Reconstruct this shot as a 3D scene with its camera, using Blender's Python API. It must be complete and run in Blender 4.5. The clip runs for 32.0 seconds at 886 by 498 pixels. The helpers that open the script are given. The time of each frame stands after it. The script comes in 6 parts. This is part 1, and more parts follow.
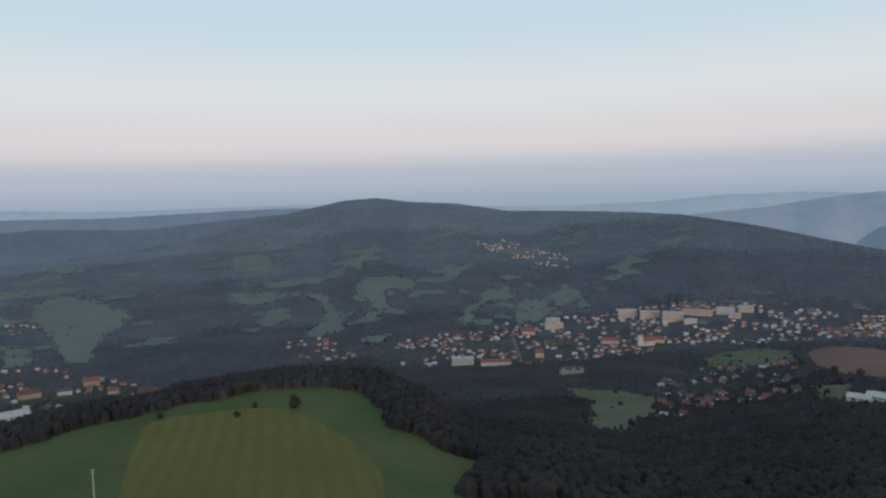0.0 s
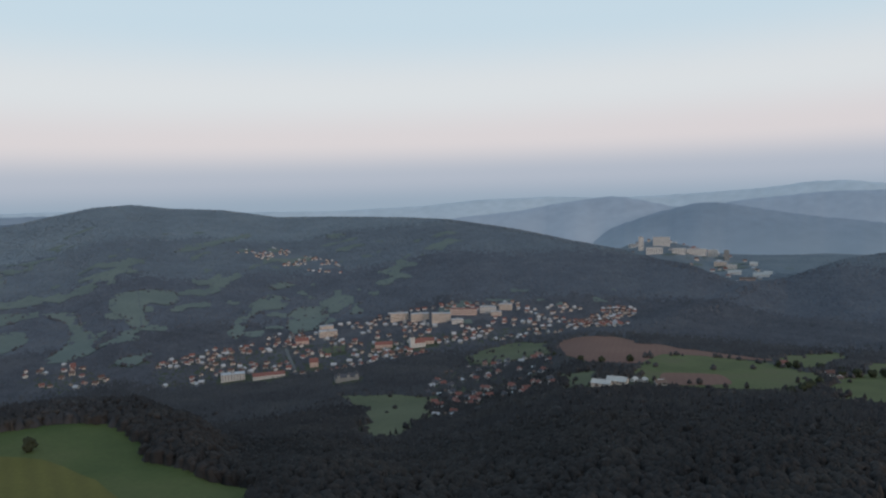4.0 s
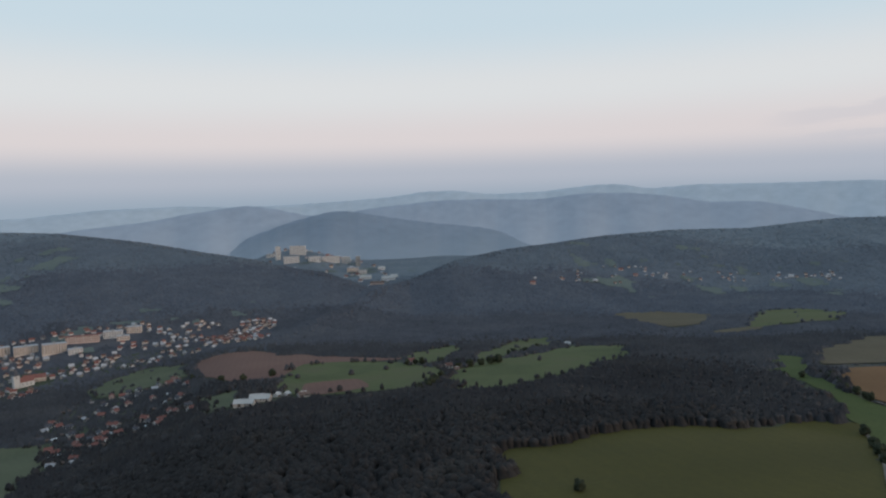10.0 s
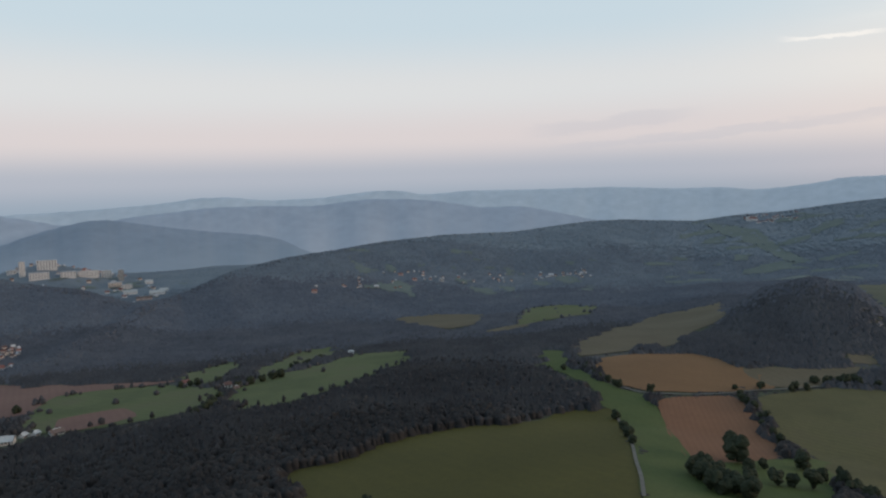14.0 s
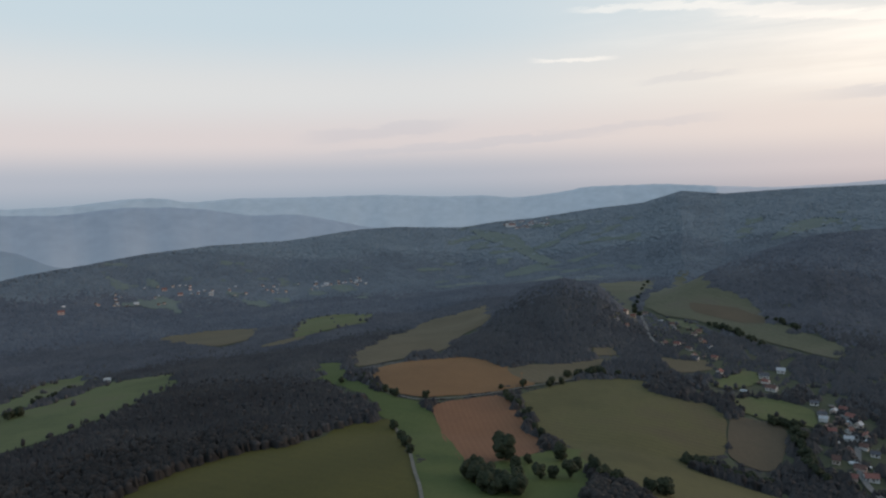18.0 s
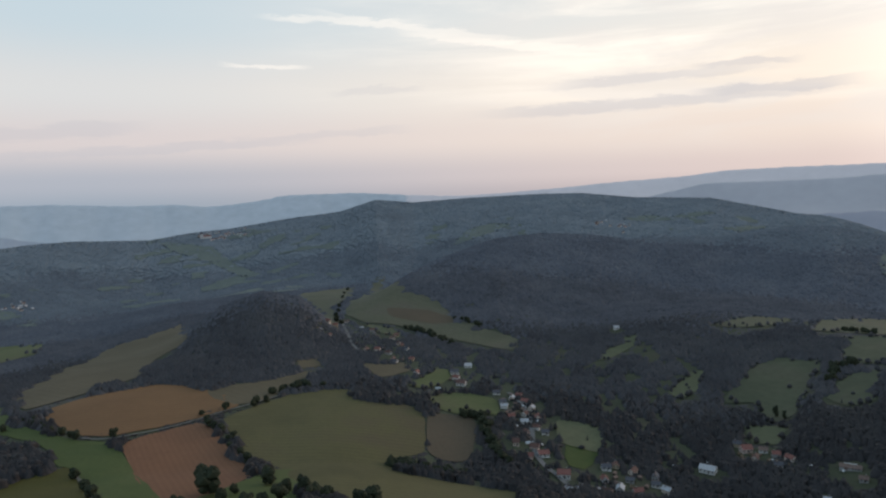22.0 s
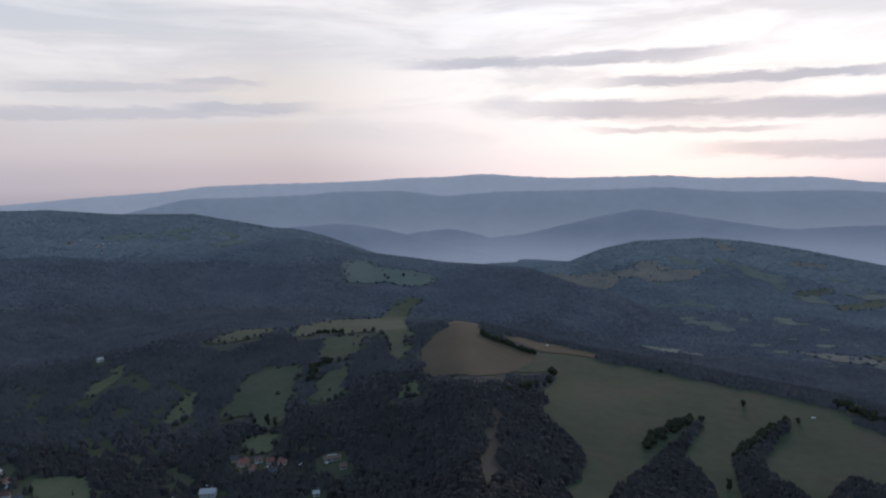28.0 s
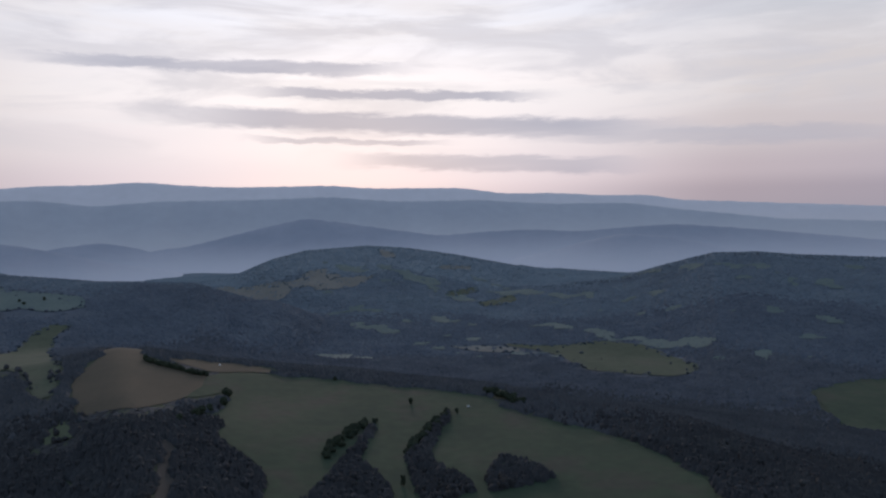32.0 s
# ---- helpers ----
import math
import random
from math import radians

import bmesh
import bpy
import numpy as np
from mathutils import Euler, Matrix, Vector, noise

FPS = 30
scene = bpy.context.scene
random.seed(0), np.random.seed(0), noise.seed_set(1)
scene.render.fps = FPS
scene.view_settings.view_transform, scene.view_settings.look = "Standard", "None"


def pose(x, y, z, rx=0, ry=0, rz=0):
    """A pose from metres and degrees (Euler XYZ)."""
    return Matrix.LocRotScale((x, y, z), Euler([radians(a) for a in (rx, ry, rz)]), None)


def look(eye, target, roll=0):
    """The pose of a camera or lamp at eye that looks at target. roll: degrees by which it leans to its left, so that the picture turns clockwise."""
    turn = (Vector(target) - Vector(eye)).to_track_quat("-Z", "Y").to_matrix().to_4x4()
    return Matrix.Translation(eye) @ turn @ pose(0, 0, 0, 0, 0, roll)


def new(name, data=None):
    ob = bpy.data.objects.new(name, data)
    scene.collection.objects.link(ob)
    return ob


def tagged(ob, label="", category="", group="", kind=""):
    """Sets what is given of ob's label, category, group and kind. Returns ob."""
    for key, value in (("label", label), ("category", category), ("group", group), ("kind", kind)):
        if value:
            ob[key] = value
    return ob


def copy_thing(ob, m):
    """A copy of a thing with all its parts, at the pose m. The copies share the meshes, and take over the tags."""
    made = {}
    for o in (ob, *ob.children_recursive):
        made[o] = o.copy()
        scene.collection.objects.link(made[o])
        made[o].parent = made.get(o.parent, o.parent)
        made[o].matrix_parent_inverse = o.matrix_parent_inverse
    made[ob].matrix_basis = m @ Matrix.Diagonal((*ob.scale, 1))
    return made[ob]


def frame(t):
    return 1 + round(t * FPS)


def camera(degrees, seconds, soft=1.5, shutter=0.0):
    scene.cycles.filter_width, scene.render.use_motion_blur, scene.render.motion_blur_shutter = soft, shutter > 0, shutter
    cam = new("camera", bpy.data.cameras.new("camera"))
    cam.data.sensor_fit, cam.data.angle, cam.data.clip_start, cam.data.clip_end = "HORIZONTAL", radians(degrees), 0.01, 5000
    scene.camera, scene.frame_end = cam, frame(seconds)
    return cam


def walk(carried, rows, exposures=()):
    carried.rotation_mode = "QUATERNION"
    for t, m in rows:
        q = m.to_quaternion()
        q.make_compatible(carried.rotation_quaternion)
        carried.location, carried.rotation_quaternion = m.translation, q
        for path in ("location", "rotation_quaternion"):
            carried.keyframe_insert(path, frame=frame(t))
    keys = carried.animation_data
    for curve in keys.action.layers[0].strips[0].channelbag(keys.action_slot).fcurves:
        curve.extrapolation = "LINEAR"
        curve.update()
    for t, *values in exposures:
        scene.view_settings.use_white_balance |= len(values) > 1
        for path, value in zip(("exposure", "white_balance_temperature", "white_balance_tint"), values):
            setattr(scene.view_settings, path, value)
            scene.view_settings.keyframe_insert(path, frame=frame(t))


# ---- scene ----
EXPOSURES = [(0, 0.05, 6500, 10), (9, 0.05, 6650, 11), (19, 0.05, 6850, 12), (23, 0.05, 6850, 12), (26, -0.15, 6300, 13), (28, -0.28, 6080, 15), (32, -0.43, 6020, 17)]
cam = camera(64.19, 32.0, soft=2.3)
# the flight: seconds, place, heading (clockwise from +y), tilt, lean
FLIGHT = [
    (0.0, -19.0, -13.8, 382.2, 5.66, -4.41, 1.43), (0.5, -18.6, -12.9, 382.6, 7.93, -4.42, 1.39), (1.0, -18.1, -11.9, 383.1, 10.23, -4.44, 1.41),
    (1.5, -17.7, -10.9, 383.5, 12.52, -4.44, 1.44), (2.0, -17.3, -9.9, 383.9, 14.80, -4.46, 1.45), (2.5, -16.9, -8.9, 384.3, 17.09, -4.46, 1.46),
    (3.0, -16.4, -8.0, 384.7, 19.40, -4.46, 1.49), (3.5, -16.0, -7.0, 385.1, 21.71, -4.48, 1.53), (4.2, -15.3, -5.8, 385.7, 24.94, -4.49, 1.54),
    (4.9, -14.6, -4.6, 386.3, 28.17, -4.49, 1.52), (5.5, -14.0, -3.6, 386.7, 30.94, -4.51, 1.51), (6.0, -13.4, -2.7, 387.1, 33.26, -4.53, 1.51),
    (6.5, -12.9, -1.9, 387.5, 35.63, -4.56, 1.49), (7.0, -12.3, -1.2, 388.0, 38.29, -4.55, 1.48), (7.5, -11.7, -0.4, 388.4, 41.14, -4.58, 1.51),
    (8.0, -11.2, 0.2, 388.9, 43.45, -4.57, 1.49), (8.5, -10.6, 0.9, 389.4, 45.79, -4.58, 1.50), (9.0, -10.0, 1.5, 389.9, 48.19, -4.55, 1.49),
    (9.5, -9.4, 2.0, 390.5, 50.53, -4.54, 1.51), (10.0, -8.8, 2.6, 391.1, 52.92, -4.57, 1.50), (10.5, -8.2, 3.1, 391.7, 55.34, -4.59, 1.51),
    (11.0, -7.6, 3.5, 392.3, 57.84, -4.60, 1.50), (11.5, -7.0, 4.0, 392.9, 60.02, -4.61, 1.51), (12.0, -6.4, 4.3, 393.5, 62.17, -4.61, 1.51),
    (12.5, -5.8, 4.7, 394.2, 64.30, -4.63, 1.54), (13.0, -5.2, 4.9, 394.8, 66.41, -4.62, 1.54), (13.5, -4.5, 5.2, 395.5, 68.52, -4.61, 1.57),
    (14.0, -3.9, 5.4, 396.2, 70.63, -4.60, 1.58), (14.5, -3.3, 5.5, 396.9, 72.76, -4.60, 1.57), (15.2, -2.3, 5.7, 397.9, 75.81, -4.60, 1.56),
    (15.9, -1.4, 5.9, 398.9, 78.93, -4.58, 1.53), (16.5, -0.5, 6.1, 399.8, 81.67, -4.57, 1.50), (17.0, 0.2, 6.2, 400.5, 83.99, -4.57, 1.46),
    (17.5, 1.0, 6.3, 401.3, 86.39, -4.54, 1.49), (18.0, 1.7, 6.3, 402.1, 88.81, -4.53, 1.49), (18.5, 2.5, 6.4, 402.9, 91.44, -4.51, 1.52),
    (19.0, 3.3, 6.4, 403.6, 94.19, -4.51, 1.57), (19.5, 4.1, 6.4, 404.4, 96.97, -4.50, 1.52), (20.0, 4.8, 6.4, 405.1, 99.89, -4.51, 1.54),
    (20.5, 5.6, 6.4, 405.8, 102.90, -4.50, 1.54), (21.0, 6.4, 6.4, 406.5, 105.98, -4.50, 1.57), (21.5, 7.2, 6.3, 407.1, 109.34, -4.50, 1.51),
    (22.0, 7.9, 6.3, 407.8, 112.90, -4.53, 1.57), (22.5, 8.7, 6.1, 408.4, 116.71, -4.53, 1.56), (23.0, 9.5, 6.0, 409.0, 120.69, -4.55, 1.58),
    (23.5, 10.2, 5.8, 409.7, 124.69, -4.55, 1.54), (24.0, 10.9, 5.5, 410.3, 128.71, -4.56, 1.53), (24.5, 11.6, 5.1, 410.9, 132.22, -4.55, 1.55),
    (25.2, 12.6, 4.5, 411.8, 136.40, -4.55, 1.58), (25.9, 13.5, 3.7, 412.6, 140.14, -4.54, 1.60), (26.5, 14.2, 3.0, 413.3, 143.82, -4.54, 1.56),
    (27.0, 14.9, 2.4, 413.9, 147.39, -4.54, 1.48), (27.5, 15.5, 1.8, 414.5, 150.10, -4.50, 1.53), (28.0, 16.2, 1.3, 415.1, 153.13, -4.48, 1.52),
    (28.5, 16.8, 0.7, 415.8, 156.33, -4.47, 1.51), (29.0, 17.5, 0.1, 416.4, 159.57, -4.46, 1.52), (29.5, 18.1, -0.6, 417.0, 162.80, -4.46, 1.52),
    (30.0, 18.8, -1.2, 417.7, 166.04, -4.46, 1.53), (30.5, 19.4, -1.8, 418.3, 169.27, -4.46, 1.47), (31.0, 20.1, -2.5, 419.0, 172.70, -4.47, 1.54),
    (31.5, 20.7, -3.1, 419.6, 176.14, -4.48, 1.49), (32.0, 21.4, -3.7, 420.3, 179.61, -4.44, 1.47),
]


def gaze(x, y, z, heading, tilt, lean):
    h, v = radians(heading), radians(tilt)
    ahead = Vector((math.sin(h) * math.cos(v), math.cos(h) * math.cos(v), math.sin(v)))
    return look((x, y, z), Vector((x, y, z)) + ahead * 100, -lean)


walk(cam, [(t, gaze(*row)) for t, *row in FLIGHT], EXPOSURES)
# ---- sky, sun ----
SUN_HEADING, SUN_HEIGHT = 172.0, 5.6
world = bpy.data.worlds.new("dawn_sky")
scene.world = world
world.use_nodes = True


def sky_nodes():
    tree = world.node_tree
    n, link = tree.nodes, tree.links.new
    n.clear()

    def node(kind, **values):
        made = n.new(kind)
        for key, value in values.items():
            made.inputs[key].default_value = value
        return made

    def math_node(op, a, b=None, clamp=False):
        m = n.new("ShaderNodeMath")
        m.operation, m.use_clamp = op, clamp
        for i, v in enumerate((a, b)):
            if v is None:
                continue
            if isinstance(v, (int, float)):
                m.inputs[i].default_value = v
            else:
                link(v, m.inputs[i])
        return m.outputs[0]

    def mix(fac, a, b, how="MIX"):
        m = n.new("ShaderNodeMix")
        m.data_type, m.blend_type = "RGBA", how
        for socket, v in ((m.inputs[0], fac), (m.inputs[6], a), (m.inputs[7], b)):
            if isinstance(v, (int, float)):
                socket.default_value = v
            elif isinstance(v, tuple):
                socket.default_value = (*v, 1)
            else:
                link(v, socket)
        return m.outputs[2]

    def ramp(fac, stops):
        made = n.new("ShaderNodeValToRGB")
        made.color_ramp.interpolation = "EASE"
        els = made.color_ramp.elements
        while len(els) < len(stops):
            els.new(0.5)
        for el, (p, c) in zip(els, stops):
            el.position, el.color = p, (*c, 1)
        link(fac, made.inputs[0])
        return made.outputs[0]

    way = n.new("ShaderNodeTexCoord").outputs["Generated"]
    parts = n.new("ShaderNodeSeparateXYZ")
    link(way, parts.inputs[0])
    x, y, z = parts.outputs
    # elevation: -0.1 to 0.9 of the sine
    up = math_node("ADD", z, 0.1)
    clear = ramp(up, [(0.0, (0.24, 0.29, 0.37)), (0.085, (0.30, 0.385, 0.485)), (0.125, (0.42, 0.47, 0.56)), (0.175, (0.67, 0.635, 0.66)),
                      (0.24, (0.68, 0.715, 0.745)), (0.33, (0.545, 0.675, 0.765)), (0.45, (0.46, 0.63, 0.77)), (1.0, (0.28, 0.46, 0.66))])
    dawn = ramp(up, [(0.0, (0.31, 0.31, 0.36)), (0.095, (0.55, 0.48, 0.50)), (0.125, (0.70, 0.61, 0.61)), (0.175, (0.83, 0.74, 0.69)),
                     (0.24, (0.95, 0.87, 0.78)), (0.34, (0.84, 0.84, 0.82)), (0.5, (0.61, 0.72, 0.81)), (1.0, (0.37, 0.51, 0.66))])
    h = radians(SUN_HEADING)
    toward = math_node("ADD", math_node("MULTIPLY", x, math.sin(h)), math_node("MULTIPLY", y, math.cos(h)))
    near_sun = n.new("ShaderNodeMapRange")
    near_sun.interpolation_type = "SMOOTHSTEP"
    for i, v in ((1, 0.02), (2, 0.95)):
        near_sun.inputs[i].default_value = v
    link(toward, near_sun.inputs[0])
    base = mix(near_sun.outputs[0], clear, dawn)
    # the glow round the hidden sun
    v = radians(SUN_HEIGHT + 7)
    dot = n.new("ShaderNodeVectorMath")
    dot.operation = "DOT_PRODUCT"
    dot.inputs[1].default_value = (math.sin(h) * math.cos(v), math.cos(h) * math.cos(v), math.sin(v))
    link(way, dot.inputs[0])
    glow = n.new("ShaderNodeMapRange")
    glow.interpolation_type = "SMOOTHSTEP"
    for i, val in ((1, 0.84), (2, 1.0), (4, 0.42)):
        glow.inputs[i].default_value = val
    link(dot.outputs["Value"], glow.inputs[0])
    base = mix(glow.outputs[0], base, (1.0, 0.98, 0.94), "ADD")

    # heading from 100 degrees, and sine of the elevation: the sheet on which cloud lies
    c0, s0 = math.cos(radians(100)), math.sin(radians(100))
    across = math_node("SUBTRACT", math_node("MULTIPLY", x, c0), math_node("MULTIPLY", y, s0))
    ahead = math_node("ADD", math_node("MULTIPLY", x, s0), math_node("MULTIPLY", y, c0))
    low = n.new("ShaderNodeCombineXYZ")
    link(math_node("ARCTAN2", across, ahead), low.inputs[0])
    link(z, low.inputs[1])
    # thin high cloud in slanting streaks
    turn = n.new("ShaderNodeMapping")
    turn.inputs["Rotation"].default_value = (0, 0, radians(CLOUD_TURN))
    turn.inputs["Scale"].default_value = (1.7, 16.0, 1)
    turn.inputs["Location"].default_value = CLOUD_SHIFT
    link(low.outputs[0], turn.inputs[0])
    streaks = node("ShaderNodeTexNoise", Scale=1.2, Detail=8.0, Roughness=0.6, Distortion=0.35)
    link(turn.outputs[0], streaks.inputs["Vector"])
    veil = n.new("ShaderNodeMapRange")
    veil.interpolation_type = "SMOOTHSTEP"
    for i, val in ((1, 0.40), (2, 0.66), (4, 0.95)):
        veil.inputs[i].default_value = val
    link(streaks.outputs[0], veil.inputs[0])
    cloudy = n.new("ShaderNodeMapRange")
    cloudy.interpolation_type = "SMOOTHSTEP"
    for i, val in ((1, 0.22), (2, 0.85)):
        cloudy.inputs[i].default_value = val
    link(toward, cloudy.inputs[0])
    high = n.new("ShaderNodeMapRange")
    high.interpolation_type = "SMOOTHSTEP"
    for i, val in ((1, 0.06), (2, 0.2)):
        high.inputs[i].default_value = val
    link(z, high.inputs[0])
    amount = math_node("MULTIPLY", math_node("MULTIPLY", veil.outputs[0], cloudy.outputs[0]), high.outputs[0])
    base = mix(amount, base, (1.16, 1.11, 1.03))

    # long bands of low grey cloud and a few bright wisps, each with ragged edges
    squash = n.new("ShaderNodeMapping")
    squash.inputs["Scale"].default_value = (16.0, 80.0, 1)
    squash.inputs["Location"].default_value = BAND_SHIFT
    link(low.outputs[0], squash.inputs[0])
    ragged = node("ShaderNodeTexNoise", Scale=1.0, Detail=8.0, Roughness=0.66, Distortion=0.3)
    link(squash.outputs[0], ragged.inputs["Vector"])
    heading = math_node("ARCTAN2", across, ahead)
    heading = math_node("ADD", heading, radians(100))
    wavy = math_node("ADD", z, math_node("MULTIPLY", math_node("SUBTRACT", ragged.outputs[0], 0.5), 0.024))

    def soft_step(value, low_end, high_end):
        m = n.new("ShaderNodeMapRange")
        m.interpolation_type = "SMOOTHSTEP"
        m.inputs[1].default_value, m.inputs[2].default_value = low_end, high_end
        link(value, m.inputs[0])
        return m.outputs[0]

    def cloud_cover(rows):
        total = None
        for a0, e0, a1, e1, thick, weight in rows:
            a0, a1, s0_, s1_ = radians(a0), radians(a1), math.sin(radians(e0)), math.sin(radians(e1))
            rise_ = (s1_ - s0_) / (a1 - a0)
            line = math_node("ADD", math_node("MULTIPLY", heading, rise_), s0_ - a0 * rise_)
            off = math_node("ABSOLUTE", math_node("SUBTRACT", wavy, line))
            t = math.sin(radians(thick))
            body = soft_step(off, t * 1.45, t * 0.6)
            from_middle = math_node("ABSOLUTE", math_node("SUBTRACT", heading, (a0 + a1) / 2))
            ends = soft_step(from_middle, (a1 - a0) * 0.56, (a1 - a0) * 0.24)
            one = math_node("MULTIPLY", math_node("MULTIPLY", body, ends), weight)
            total = one if total is None else math_node("MAXIMUM", total, one)
        fibre = soft_step(streaks.outputs[0], 0.25, 0.55)
        return math_node("MULTIPLY", total, math_node("ADD", math_node("MULTIPLY", fibre, 0.4), 0.6))

    # a mottled deck of thin cloud round the sun
    deck_map = n.new("ShaderNodeMapping")
    deck_map.inputs["Rotation"].default_value = (0, 0, radians(12))
    deck_map.inputs["Scale"].default_value = (2.6, 13.0, 1)
    link(low.outputs[0], deck_map.inputs[0])
    deck = node("ShaderNodeTexNoise", Scale=1.6, Detail=7.0, Roughness=0.58, Distortion=0.6)
    link(deck_map.outputs[0], deck.inputs["Vector"])
    patchy = math_node("MULTIPLY", soft_step(deck.outputs[0], 0.42, 0.64), soft_step(toward, 0.35, 0.85))
    patchy = math_node("MULTIPLY", math_node("MULTIPLY", patchy, soft_step(z, 0.03, 0.12)), 0.6)
    base = mix(patchy, base, (0.82, 0.80, 0.79))
    base = mix(cloud_cover(BRIGHT_WISPS), base, (1.18, 1.12, 1.04))
    base = mix(cloud_cover(GREY_BANDS), base, (0.52, 0.54, 0.61))

    nishita = n.new("ShaderNodeTexSky")
    nishita.sky_type, nishita.sun_disc = "NISHITA", False
    nishita.sun_elevation, nishita.sun_rotation = radians(SUN_HEIGHT), radians(SUN_HEADING)
    a, b, total, out = node("ShaderNodeBackground", Strength=0.05), node("ShaderNodeBackground", Strength=1.08), n.new("ShaderNodeMixShader"), n.new("ShaderNodeOutputWorld")
    link(nishita.outputs[0], a.inputs[0])
    link(base, b.inputs[0])
    total.inputs[0].default_value = 0.9
    link(a.outputs[0], total.inputs[1])
    link(b.outputs[0], total.inputs[2])
    link(total.outputs[0], out.inputs[0])


CLOUD_TURN, CLOUD_SHIFT, BAND_SHIFT = -3.0, (3.1, 0.4, 0), (0.35, 1.2, 0)
# bands of cloud: heading and height in degrees at both ends, half their depth, how dense
GREY_BANDS = (
    (148, 10.2, 179, 9.9, 0.42, 0.85), (163.5, 8.3, 189, 7.5, 0.38, 0.85), (156, 6.7, 200, 4.4, 0.72, 0.85), (171, 3.0, 196, 1.8, 0.6, 0.7),
    (132, 6.9, 144, 7.1, 0.35, 0.6), (132, 8.8, 140, 8.9, 0.25, 0.5), (164, 4.7, 181, 4.0, 0.22, 0.7), (121, 8.1, 139, 8.6, 0.35, 0.4),
    (115, 6.1, 143, 6.8, 0.4, 0.45), (96, 4.3, 111, 5.3, 0.3, 0.3), (104, 8.0, 112, 8.5, 0.2, 0.25), (77, 4.4, 91, 5.5, 0.5, 0.35), (77, 3.0, 104, 4.6, 0.3, 0.4), (185, 4.6, 214, 3.4, 0.6, 0.5),
)
BRIGHT_WISPS = (
    (99, 13.7, 111, 13.3, 0.2, 0.4), (96, 10.1, 103, 10.0, 0.15, 0.35), (109, 12.9, 126, 10.2, 0.3, 0.4), (103, 14.0, 120, 11.6, 0.25, 0.35), (112, 12.0, 128, 10.6, 0.2, 0.35), (150, 6.0, 178, 5.6, 0.2, 0.5), (166, 8.9, 178, 8.7, 0.22, 0.8),
)
sky_nodes()
sun = new("sun", bpy.data.lights.new("sun", "SUN"))
sun.data.energy, sun.data.angle, sun.data.color = 0.8, radians(12), (1.0, 0.78, 0.62)
sun.matrix_world = look((0, 0, 0), (-math.sin(radians(SUN_HEADING)), -math.cos(radians(SUN_HEADING)), -math.tan(radians(SUN_HEIGHT + 4))))
# ---- materials ----


